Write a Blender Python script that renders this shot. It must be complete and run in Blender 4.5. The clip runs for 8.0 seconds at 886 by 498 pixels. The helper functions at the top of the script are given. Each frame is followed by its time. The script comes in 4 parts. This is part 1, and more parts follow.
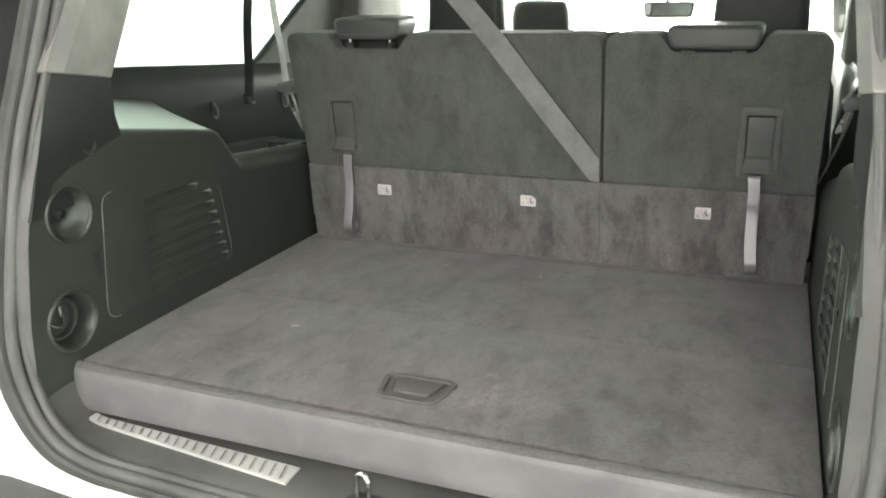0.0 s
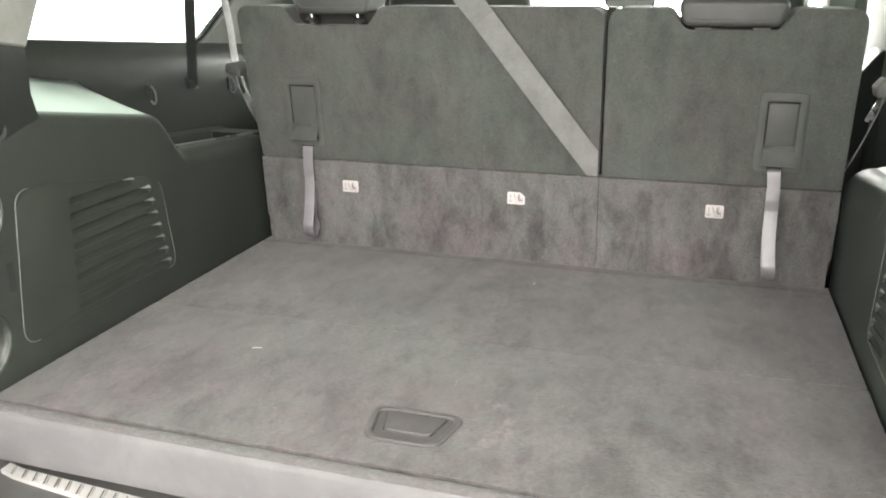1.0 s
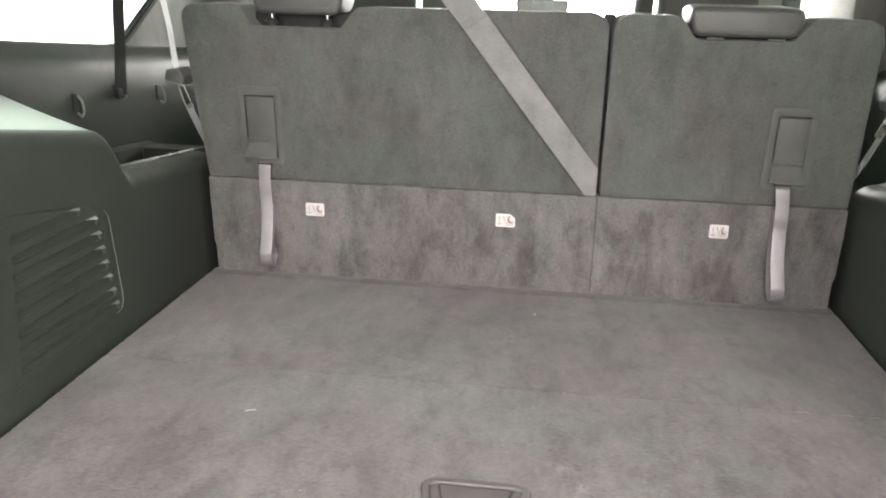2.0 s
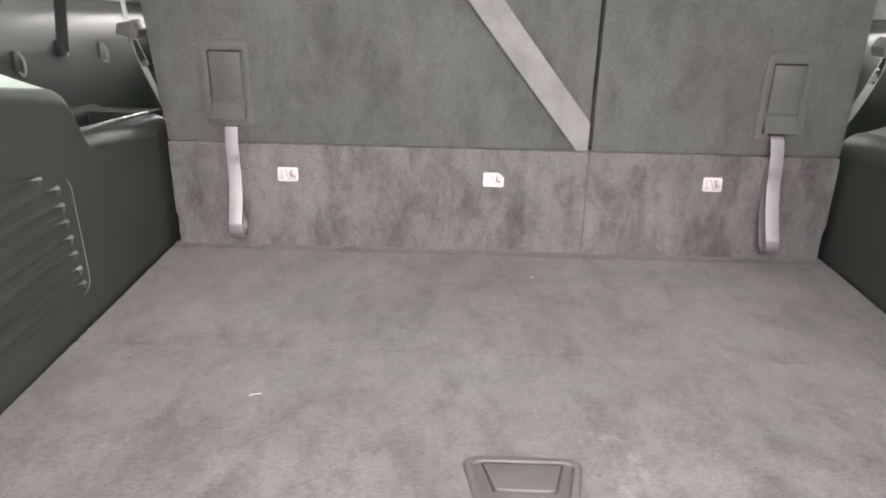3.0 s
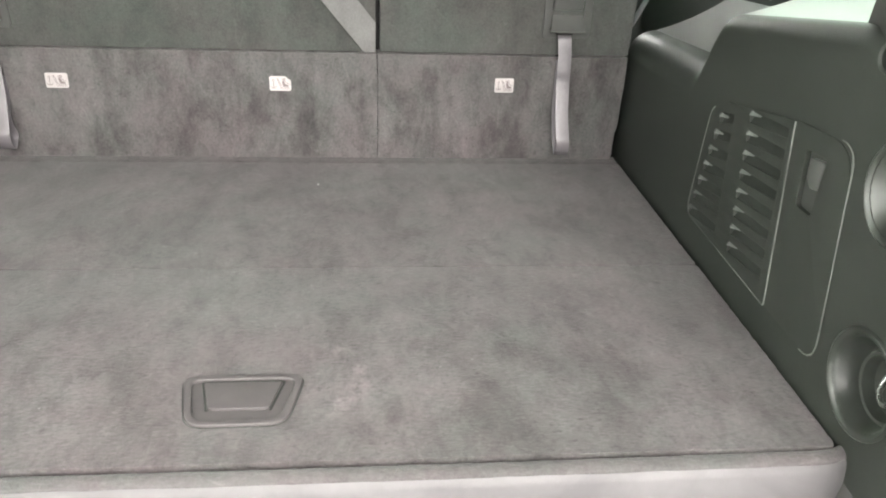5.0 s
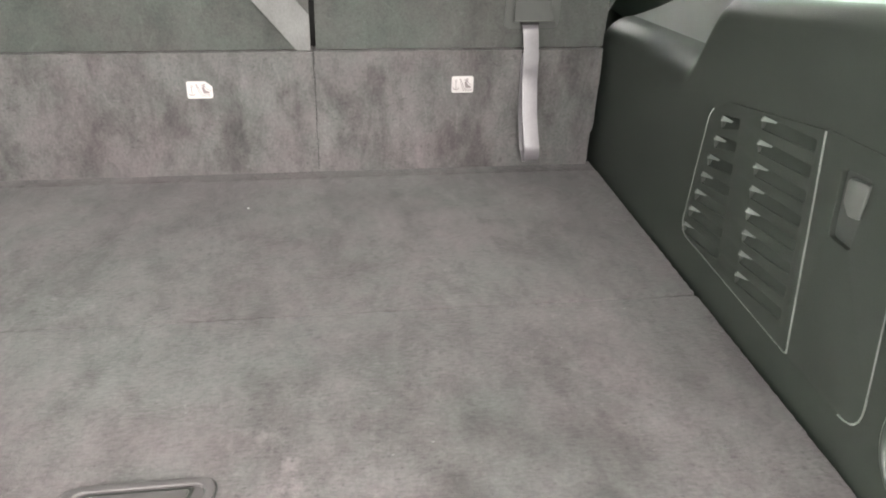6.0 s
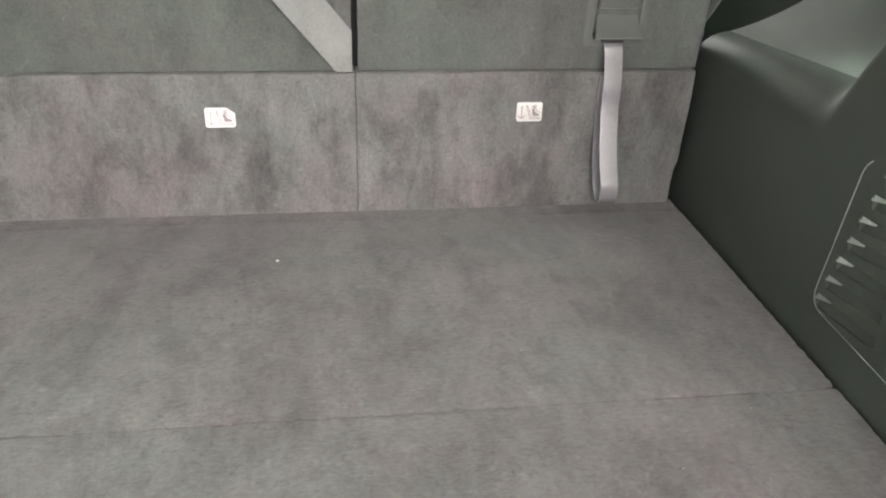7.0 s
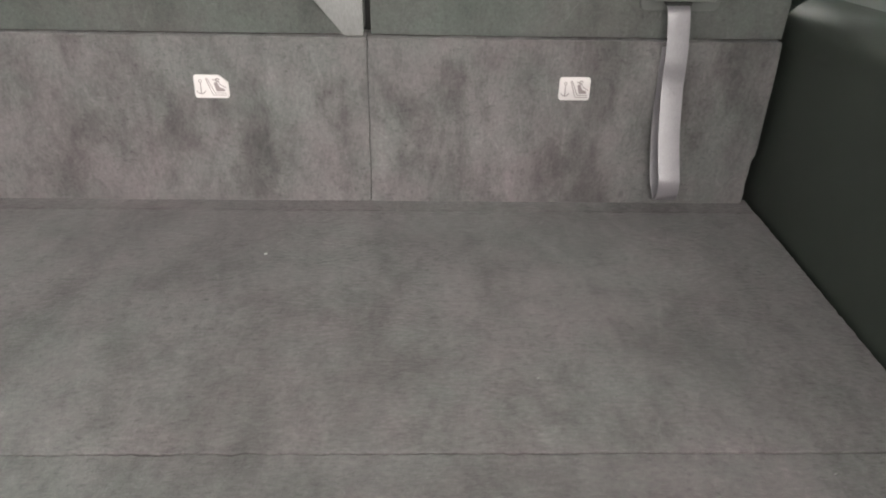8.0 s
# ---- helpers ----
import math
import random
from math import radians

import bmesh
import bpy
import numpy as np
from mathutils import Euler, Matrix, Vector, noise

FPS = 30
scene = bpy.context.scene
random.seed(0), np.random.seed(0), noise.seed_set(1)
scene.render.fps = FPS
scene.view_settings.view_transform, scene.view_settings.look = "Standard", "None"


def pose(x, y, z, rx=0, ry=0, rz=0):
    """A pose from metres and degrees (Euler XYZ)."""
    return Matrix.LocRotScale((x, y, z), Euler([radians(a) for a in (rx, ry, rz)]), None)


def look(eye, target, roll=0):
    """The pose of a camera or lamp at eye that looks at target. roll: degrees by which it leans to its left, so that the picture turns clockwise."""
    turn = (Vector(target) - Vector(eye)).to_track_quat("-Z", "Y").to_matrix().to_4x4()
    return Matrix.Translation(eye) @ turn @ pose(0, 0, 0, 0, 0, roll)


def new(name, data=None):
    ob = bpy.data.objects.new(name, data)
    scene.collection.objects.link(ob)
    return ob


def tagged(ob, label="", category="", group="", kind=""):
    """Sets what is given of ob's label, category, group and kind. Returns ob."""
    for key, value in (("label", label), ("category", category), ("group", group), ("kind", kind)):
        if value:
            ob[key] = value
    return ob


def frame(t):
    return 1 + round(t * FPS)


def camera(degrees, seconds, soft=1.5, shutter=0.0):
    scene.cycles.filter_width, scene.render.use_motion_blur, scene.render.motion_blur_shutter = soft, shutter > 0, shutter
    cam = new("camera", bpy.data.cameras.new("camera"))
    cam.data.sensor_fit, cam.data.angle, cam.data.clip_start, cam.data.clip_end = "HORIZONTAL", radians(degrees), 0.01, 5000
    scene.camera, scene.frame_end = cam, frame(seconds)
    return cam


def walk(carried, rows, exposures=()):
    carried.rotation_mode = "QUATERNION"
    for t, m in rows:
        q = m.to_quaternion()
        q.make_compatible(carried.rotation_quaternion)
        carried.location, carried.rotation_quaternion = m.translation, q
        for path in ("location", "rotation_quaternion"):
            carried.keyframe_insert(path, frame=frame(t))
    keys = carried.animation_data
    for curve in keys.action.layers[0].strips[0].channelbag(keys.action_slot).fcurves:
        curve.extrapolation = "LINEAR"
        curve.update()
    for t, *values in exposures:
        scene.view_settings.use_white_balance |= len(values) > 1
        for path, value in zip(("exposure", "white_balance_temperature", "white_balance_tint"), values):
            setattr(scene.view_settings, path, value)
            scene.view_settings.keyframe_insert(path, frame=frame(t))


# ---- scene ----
cam = camera(56.9, 8.0, soft=1.9)
PATH = [
    (0, (0.5, -0.817, 1.477), (-0.215, 0.947, 0.863), -1.2),
    (0.3, (0.452, -0.757, 1.448), (-0.234, 1.018, 0.833), -0.9),
    (0.5, (0.417, -0.71, 1.44), (-0.242, 1.073, 0.819), -0.8),
    (0.8, (0.363, -0.669, 1.417), (-0.23, 1.121, 0.813), -0.2),
    (1, (0.332, -0.638, 1.418), (-0.232, 1.178, 0.799), -0.2),
    (1.2, (0.277, -0.615, 1.41), (-0.222, 1.201, 0.799), 0.4),
    (1.5, (0.197, -0.569, 1.412), (-0.231, 1.283, 0.791), 0.7),
    (1.7, (0.136, -0.543, 1.414), (-0.219, 1.328, 0.802), 1.0),
    (2.8, (-0.055, -0.474, 1.364), (-0.101, 1.434, 0.767), 1.4),
    (3, (-0.078, -0.452, 1.367), (-0.109, 1.432, 0.696), 1.3),
    (3.2, (-0.087, -0.446, 1.363), (-0.111, 1.384, 0.605), 1.3),
    (3.5, (-0.084, -0.442, 1.363), (-0.099, 1.377, 0.531), 1.1),
    (3.8, (-0.038, -0.432, 1.381), (-0.049, 1.353, 0.524), 1.1),
    (4, (0.005, -0.429, 1.381), (0.004, 1.372, 0.511), 1.0),
    (4.2, (0.049, -0.427, 1.387), (0.052, 1.348, 0.511), 1.1),
    (4.5, (0.108, -0.431, 1.389), (0.158, 1.355, 0.491), 1.3),
    (4.8, (0.128, -0.433, 1.395), (0.28, 1.325, 0.496), 2.5),
    (5, (0.131, -0.431, 1.387), (0.323, 1.343, 0.484), 2.5),
    (5.2, (0.14, -0.419, 1.389), (0.35, 1.349, 0.477), 1.4),
    (6.3, (0.171, -0.158, 1.339), (0.455, 1.587, 0.404), 2.0),
    (6.5, (0.166, -0.12, 1.332), (0.448, 1.61, 0.412), 2.2),
    (6.8, (0.125, -0.047, 1.355), (0.428, 1.659, 0.398), 2.5),
    (7, (0.126, -0.014, 1.341), (0.38, 1.708, 0.397), 2.0),
    (7.2, (0.137, 0.002, 1.33), (0.306, 1.742, 0.399), 1.0),
    (7.5, (0.146, 0.06, 1.313), (0.273, 1.812, 0.401), 0.7),
    (7.7, (0.163, 0.092, 1.279), (0.285, 1.854, 0.385), 1.2),
    (8, (0.21, 0.121, 1.263), (0.273, 1.859, 0.317), 1.3),
]
EXPOSURES = [(0.0, 0.62, 6780, 6), (0.5, 0.96, 6780, 9), (1.0, 1.25, 6830, 11), (1.5, 1.16, 6830, 13), (3.0, 1.48, 6780, 20), (3.5, 1.34, 6730, 22), (4.5, 1.31, 6780, 12), (6.5, 1.47, 6780, 13), (7.0, 1.46, 6780, 12), (8.0, 1.09, 6780, 13)]
walk(cam, [(t, look(eye, target, roll)) for t, eye, target, roll in PATH], EXPOSURES)

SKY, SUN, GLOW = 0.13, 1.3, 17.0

# ---- world and light ----
world = bpy.data.worlds.new("overcast")
scene.world = world
world.use_nodes = True
wn = world.node_tree.nodes
wl = world.node_tree.links
sky = wn.new("ShaderNodeTexSky")
sky.sky_type = "NISHITA"
sky.sun_disc = False
sky.sun_elevation = radians(33)
sky.sun_rotation = radians(173)
pale = wn.new("ShaderNodeHueSaturation")
pale.inputs["Saturation"].default_value = 0.12
wl.new(sky.outputs[0], pale.inputs["Color"])
wl.new(pale.outputs[0], wn["Background"].inputs["Color"])
wn["Background"].inputs["Strength"].default_value = SKY

sun = new("sun", bpy.data.lights.new("sun", "SUN"))
sun.data.energy = SUN
sun.data.angle = radians(40)
sun.data.color = (1.0, 0.97, 0.93)
sun.matrix_world = look((0.55, -4.55, 3.0), (0, 0, 0))


# ---- materials ----
def material(name, rough=0.6, metal=0.0, spec=0.5):
    m = bpy.data.materials.new(name)
    m.use_nodes = True
    n = m.node_tree.nodes
    b = n["Principled BSDF"]
    b.inputs["Roughness"].default_value = rough
    b.inputs["Metallic"].default_value = metal
    b.inputs["Specular IOR Level"].default_value = spec
    return m, n, m.node_tree.links, b


def coords(n, l, scale):
    tc = n.new("ShaderNodeTexCoord")
    mp = n.new("ShaderNodeMapping")
    mp.inputs["Scale"].default_value = scale
    l.new(tc.outputs["Object"], mp.inputs["Vector"])
    return mp.outputs["Vector"]


def noise_tex(n, l, vec, scale, detail=4.0, rough=0.55, distort=0.0):
    t = n.new("ShaderNodeTexNoise")
    t.inputs["Scale"].default_value = scale
    t.inputs["Detail"].default_value = detail
    t.inputs["Roughness"].default_value = rough
    t.inputs["Distortion"].default_value = distort
    l.new(vec, t.inputs["Vector"])
    return t.outputs["Fac"]


def ramp(n, l, fac, stops):
    r = n.new("ShaderNodeValToRGB")
    e = r.color_ramp.elements
    while len(e) < len(stops):
        e.new(0.5)
    for el, (p, c) in zip(e, stops):
        el.position = p
        el.color = (*c, 1) if len(c) == 3 else c
    l.new(fac, r.inputs["Fac"])
    return r.outputs["Color"]


def mix(n, l, kind, fac, a, b):
    x = n.new("ShaderNodeMix")
    x.data_type = "RGBA"
    x.blend_type = kind
    if isinstance(fac, float):
        x.inputs["Factor"].default_value = fac
    else:
        l.new(fac, x.inputs["Factor"])
    for k, v in ((6, a), (7, b)):
        if isinstance(v, tuple):
            x.inputs[k].default_value = (*v, 1)
        else:
            l.new(v, x.inputs[k])
    return x.outputs[2]


def bump(n, l, b, fac, strength, dist=0.001):
    k = n.new("ShaderNodeBump")
    k.inputs["Strength"].default_value = strength
    k.inputs["Distance"].default_value = dist
    l.new(fac, k.inputs["Height"])
    l.new(k.outputs["Normal"], b.inputs["Normal"])


def velour(name, base, stretch, fibre, patch, blotch, small, streak, shift=0.0, crush=0.0, scuff=None, scratch=0.6):
    """Brushed automotive carpet: laid pile in large patches, hand-sized blotches, finger marks and fibre streaks."""
    m, n, l, b = material(name, 0.95, 0.0, 0.1)
    one = coords(n, l, (1, 1, 1))
    v = coords(n, l, stretch)
    vf = coords(n, l, fibre)

    def layer(colour, fac, depth, stops):
        return mix(n, l, "MULTIPLY", 1.0, colour, ramp(n, l, fac, [(p, (1 + depth * g,) * 3) for p, g in stops]))

    c = layer(base, noise_tex(n, l, v, 3.6 + shift, 4.0, 0.55, 0.3), patch, [(0.36, -1.0), (0.5, 0.0), (0.64, 1.0)])
    c = layer(c, noise_tex(n, l, v, 10.5 + shift, 6.0, 0.62, 0.25), blotch, [(0.35, -1.5), (0.44, -0.6), (0.52, 0.1), (0.66, 0.6)])
    c = layer(c, noise_tex(n, l, v, 31.0 + shift, 7.0, 0.72, 0.3), small, [(0.36, -1.0), (0.48, 0.0), (0.66, 0.8)])
    tuft = noise_tex(n, l, vf, 1.0, 4.0, 0.7)
    speck = noise_tex(n, l, one, 230.0, 3.0, 0.75)
    c = layer(c, tuft, streak, [(0.30, -1.0), (0.5, 0.0), (0.70, 1.0)])
    if crush:
        # short dark flecks where the pile is crushed
        worn = ramp(n, l, noise_tex(n, l, one, 9.0, 3.0, 0.6), [(0.42, (0.15,) * 3), (0.60, (crush,) * 3)])
        dash = noise_tex(n, l, coords(n, l, (115, 190, 215)), 1.0, 4.0, 0.7)
        c = mix(n, l, "MULTIPLY", worn, c, ramp(n, l, dash, [(0.35, (0.50,) * 3), (0.44, (1.0,) * 3), (0.64, (1.0,) * 3), (0.70, (1.3,) * 3)]))
    c = layer(c, speck, streak * 0.8, [(0.32, -1.0), (0.68, 1.0)])
    # pale curved scratches where something was dragged over the pile
    for scale, width in ((5.3 + shift, 0.006), (9.1 + shift, 0.010)):
        curl = ramp(n, l, noise_tex(n, l, v, scale, 2.0, 0.45, 0.8), [(0.5 - width, (0, 0, 0)), (0.5, (1, 1, 1)), (0.5 + width, (0, 0, 0))])
        some = ramp(n, l, noise_tex(n, l, one, 17.0 + scale, 4.0, 0.65), [(0.50, (0, 0, 0)), (0.62, (scratch,) * 3)])
        c = mix(n, l, "MULTIPLY", mix(n, l, "MULTIPLY", 1.0, curl, some), c, (1.35, 1.34, 1.35))
    for scale, tone in ((5.0 + shift, 1.0), (24.0 + shift, 0.6)):
        hue = noise_tex(n, l, one, scale, 3.0, 0.6)
        c = mix(n, l, "MULTIPLY", tone, c, ramp(n, l, hue, [(0.38, (0.968, 1.014, 0.986)), (0.62, (1.034, 0.990, 0.996))]))
    if scuff:
        # pile brushed the other way in a broken arc
        gap = n.new("ShaderNodeVectorMath")
        gap.operation = "DISTANCE"
        gap.inputs[1].default_value = scuff
        l.new(one, gap.inputs[0])
        arc = ramp(n, l, gap.outputs["Value"], [(0.058, (0, 0, 0)), (0.068, (1, 1, 1)), (0.075, (1, 1, 1)), (0.090, (0, 0, 0))])
        axes = n.new("ShaderNodeSeparateXYZ")
        l.new(one, axes.inputs[0])
        arc = mix(n, l, "MULTIPLY", 1.0, arc, ramp(n, l, axes.outputs["X"], [(scuff[0] + 0.015, (0, 0, 0)), (scuff[0] + 0.04, (1, 1, 1))]))
        broken = ramp(n, l, noise_tex(n, l, one, 48.0, 4.0, 0.65, 0.6), [(0.45, (0, 0, 0)), (0.56, (1, 1, 1))])
        c = mix(n, l, "MULTIPLY", mix(n, l, "MULTIPLY", 1.0, arc, broken), c, (1.45, 1.44, 1.45))
    l.new(c, b.inputs["Base Color"])
    b.inputs["Sheen Weight"].default_value = 0.25
    b.inputs["Sheen Roughness"].default_value = 0.5
    h = n.new("ShaderNodeMath")
    h.operation = "ADD"
    l.new(tuft, h.inputs[0])
    l.new(speck, h.inputs[1])
    bump(n, l, b, h.outputs[0], 0.7, 0.0016)
    return m


def plastic(name, colour, rough, grain=1400.0, depth=0.25, spec=0.4, vary=0.15, sheen=0.03):
    """Moulded plastic with a fine leather grain and slight handling marks."""
    m, n, l, b = material(name, rough, 0.0, spec)
    v = coords(n, l, (1, 1, 1))
    smear = noise_tex(n, l, v, 9.0, 5.0, 0.6, 0.4)
    lo = tuple(x * (1 - vary) for x in colour)
    hi = tuple(x * (1 + vary) for x in colour)
    l.new(ramp(n, l, smear, [(0.35, lo), (0.65, hi)]), b.inputs["Base Color"])
    r = ramp(n, l, smear, [(0.3, (rough - sheen,) * 3), (0.7, (rough + sheen,) * 3)])
    l.new(r, b.inputs["Roughness"])
    bump(n, l, b, noise_tex(n, l, v, grain, 2.0, 0.6), depth, 0.0004)
    return m


def webbing(name, colour, scale, gloss=0.6):
    m, n, l, b = material(name, gloss, 0.0, 0.5)
    v = coords(n, l, scale)
    w = noise_tex(n, l, v, 1.0, 2.0, 0.6)
    v2 = coords(n, l, (1, 1, 1))
    wear = noise_tex(n, l, v2, 22.0, 4.0, 0.6)
    c = ramp(n, l, wear, [(0.3, tuple(x * 0.8 for x in colour)), (0.7, tuple(x * 1.12 for x in colour))])
    l.new(mix(n, l, "MULTIPLY", 0.5, c, ramp(n, l, w, [(0.3, (0.7, 0.7, 0.7)), (0.7, (1.2, 1.2, 1.2))])), b.inputs["Base Color"])
    bump(n, l, b, w, 0.35, 0.0006)
    return m


def paint(name, colour, rough=0.25):
    m, n, l, b = material(name, rough, 0.0, 0.5)
    v = coords(n, l, (1, 1, 1))
    f = noise_tex(n, l, v, 3.0, 4.0)
    l.new(ramp(n, l, f, [(0.3, tuple(x * 0.95 for x in colour)), (0.7, colour)]), b.inputs["Base Color"])
    b.inputs["Coat Weight"].default_value = 0.5
    return m


def chrome(name, colour, rough):
    m, n, l, b = material(name, rough, 1.0)
    v = coords(n, l, (1, 1, 1))
    f = noise_tex(n, l, v, 60.0, 3.0)
    l.new(ramp(n, l, f, [(0.3, tuple(x * 0.85 for x in colour)), (0.7, colour)]), b.inputs["Base Color"])
    l.new(ramp(n, l, f, [(0.3, (rough * 0.8,) * 3), (0.7, (rough * 1.3,) * 3)]), b.inputs["Roughness"])
    return m


CARPET = velour("floor_carpet", (0.1345, 0.1238, 0.1256), (1.3, 0.72, 1), (110, 270, 200), 0.10, 0.185, 0.17, 0.16, 0.0, 0.6, (0.055, 0.316, 0.835))
FLAP = velour("flap_carpet", (0.165, 0.1575, 0.1575), (1.3, 1, 0.62), (330, 500, 160), 0.12, 0.26, 0.17, 0.13, 0.4, 0.5)
BINDING = velour("edge_binding", (0.130, 0.124, 0.125), (1, 1, 1), (110, 270, 200), 0.04, 0.05, 0.06, 0.12, 0.9)
SEATCLOTH = velour("seat_cloth", (0.1215, 0.1268, 0.1205), (1.3, 1, 0.7), (420, 500, 300), 0.09, 0.12, 0.10, 0.12, 0.8, 0.25)
TRIM = plastic("charcoal_trim", (0.0340, 0.0390, 0.0336), 0.47, 650.0, 0.6, 0.40, 0.10, 0.02)
LEDGE = plastic("charcoal_ledge", (0.0285, 0.0330, 0.0280), 0.52, 1400.0, 0.1, 0.22, 0.08, 0.02)
# trim plastic with more gloss and a base lightened for the window's sheen
SHELFTOP = plastic("charcoal_shelf_top", (0.044, 0.051, 0.044), 0.40, 1400.0, 0.02, 1.0, 0.08, 0.02)
shelf_skin = next(k for k in SHELFTOP.node_tree.nodes if k.type == "BSDF_PRINCIPLED")
shelf_skin.inputs["Coat Weight"].default_value = 0.75
shelf_skin.inputs["Coat Roughness"].default_value = 0.36
shelf_skin.inputs["Coat IOR"].default_value = 1.65
# darker copy of the trim, with the vent's inner shade in its colour
TRIMSHADE = plastic("charcoal_trim_shade", (0.020, 0.022, 0.0195), 0.6, 1400.0, 0.1, 0.2)
LATCHGREY = plastic("latch_grey", (0.115, 0.118, 0.112), 0.38)
PULLGREY = plastic("pull_grey", (0.141, 0.130, 0.131), 0.34, 700.0, 0.15)
# lighter than the trim: the tips' glint is put into the colour
TIPGLINT = plastic("slat_tip_glint", (0.19, 0.20, 0.19), 0.25, 900.0, 0.05, 0.8)
PADDLE = plastic("paddle_grey", (0.06, 0.064, 0.06), 0.36)
LIPGREY = plastic("lip_grey", (0.168, 0.163, 0.166), 0.42, 900.0, 0.2)
PILLARGREY = plastic("pillar_grey", (0.225, 0.218, 0.208), 0.7, 900.0, 0.2)
BLACKTRIM = plastic("black_trim", (0.03, 0.03, 0.029), 0.6)
RUBBER = plastic("seal_rubber", (0.10, 0.099, 0.096), 0.42, 500.0, 0.15)
FLANGE = plastic("flange_grey", (0.075, 0.075, 0.073), 0.6, 300.0, 0.1)
WHITEPAINT = paint("white_paint", (0.82, 0.82, 0.82))
LEATHER = plastic("seat_leather", (0.085, 0.086, 0.083), 0.38, 420.0, 0.4, 0.5)
# pale lines that draw highlights on edges; also the hook loops and tag
BEAD = plastic("pale_edge", (0.17, 0.18, 0.168), 0.28)
BOWLTRIM = plastic("smooth_trim", (0.033, 0.038, 0.0328), 0.30, 1400.0, 0.1, 0.8, 0.08, 0.02)
PIPING = plastic("piping", (0.12, 0.12, 0.116), 0.6)
BELT = webbing("belt_webbing", (0.26, 0.26, 0.255), (900, 900, 220))
STRAP = webbing("strap_webbing", (0.250, 0.233, 0.250), (1300, 500, 300), 0.4)
strap_skin = next(k for k in STRAP.node_tree.nodes if k.type == "BSDF_PRINCIPLED")
strap_skin.inputs["Coat Weight"].default_value = 1.0
strap_skin.inputs["Coat Roughness"].default_value = 0.40
strap_skin.inputs["Coat IOR"].default_value = 2.0
BLACKBELT = webbing("black_webbing", (0.022, 0.022, 0.022), (900, 900, 300))
PILLARLOW = plastic("pillar_black", (0.020, 0.021, 0.0195), 0.6)
STEEL = chrome("dark_steel", (0.42, 0.42, 0.41), 0.25)
BLACKGLOSS = plastic("black_gloss", (0.006, 0.0065, 0.007), 0.6, 900.0, 0.05, 0.2)
CHROME = chrome("chrome", (0.8, 0.8, 0.8), 0.14)
LABELWHITE = plastic("label_white", (0.78, 0.74, 0.73), 0.5, 300.0, 0.05)
LABELGREY = plastic("label_grey", (0.32, 0.27, 0.27), 0.6, 300.0, 0.05)
LINT = plastic("lint_white", (0.50, 0.50, 0.48), 0.9)
DUST = plastic("dust_grey", (0.26, 0.26, 0.25), 0.9)
SILLGREY = plastic("sill_grey", (0.088, 0.087, 0.084), 0.45, 700.0, 0.2)
ALUMINIUM = plastic("scuff_aluminium", (0.50, 0.49, 0.475), 0.3, 900.0, 0.06, 1.0, 0.2)
WALLWHITE = plastic("wall_white", (0.82, 0.83, 0.82), 0.85, 40.0, 0.2, 0.2, 0.03)
CONCRETE = plastic("pale_concrete", (0.5, 0.5, 0.49), 0.7, 60.0, 0.3, 0.3, 0.12)
# the hall has no lamps: these walls glow to light the cabin
GLOWWALL, wn2, wl2, wb2 = material("glowing_white_wall", 0.9)
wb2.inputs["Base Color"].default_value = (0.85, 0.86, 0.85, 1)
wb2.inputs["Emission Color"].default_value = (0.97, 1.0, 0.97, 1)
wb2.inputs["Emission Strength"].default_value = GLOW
# the upright glows more strongly to read as a brighter band
GLOWSTRIP, wn3, wl3, wb3 = material("glowing_white_upright", 0.9)
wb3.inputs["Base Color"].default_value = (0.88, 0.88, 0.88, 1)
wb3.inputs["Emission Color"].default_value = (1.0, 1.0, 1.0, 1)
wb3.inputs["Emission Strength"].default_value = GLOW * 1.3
# tinted privacy glass: clear tint with a mirror-like skin
GLASS, gn, gl, gb = material("window_glass", 0.02)
tint = gn.new("ShaderNodeBsdfTransparent")
tint.inputs["Color"].default_value = (0.272, 0.303, 0.284, 1)
skin = gn.new("ShaderNodeBsdfGlossy")
skin.inputs["Roughness"].default_value = 0.02
facing = gn.new("ShaderNodeLayerWeight")
facing.inputs["Blend"].default_value = 0.08
both = gn.new("ShaderNodeMixShader")
gl.new(facing.outputs["Facing"], both.inputs[0])
gl.new(tint.outputs[0], both.inputs[1])
gl.new(skin.outputs[0], both.inputs[2])
gl.new(both.outputs[0], next(k for k in gn if k.type == "OUTPUT_MATERIAL").inputs["Surface"])
MIRROR, mn, ml, mb = material("mirror_glass", 0.03, 1.0)
mb.inputs["Base Color"].default_value = (0.8, 0.8, 0.8, 1)


# ---- mesh helpers ----
def link(name, bm, mat, smooth=30.0):
    bmesh.ops.recalc_face_normals(bm, faces=bm.faces)
    if smooth:
        for f in bm.faces:
            f.smooth = True
        for e in bm.edges:
            if len(e.link_faces) == 2 and e.calc_face_angle(0) > radians(smooth):
                e.smooth = False
    me = bpy.data.meshes.new(name)
    bm.to_mesh(me)
    bm.free()
    me.materials.append(mat)
    return new(name, me)


def thing(name, at, label, category, group="", kind=""):
    e = new(name)
    e.empty_display_size = 0.05
    e.location = at
    return tagged(e, label, category, group, kind)


def part(name, bm, mat, parent, label="", smooth=30.0):
    ob = link(name, bm, mat, smooth)
    ob.parent = parent
    if parent.type == "EMPTY":
        ob.matrix_parent_inverse = Matrix.Translation(parent.location).inverted()
    if label:
        tagged(ob, label)
    return ob


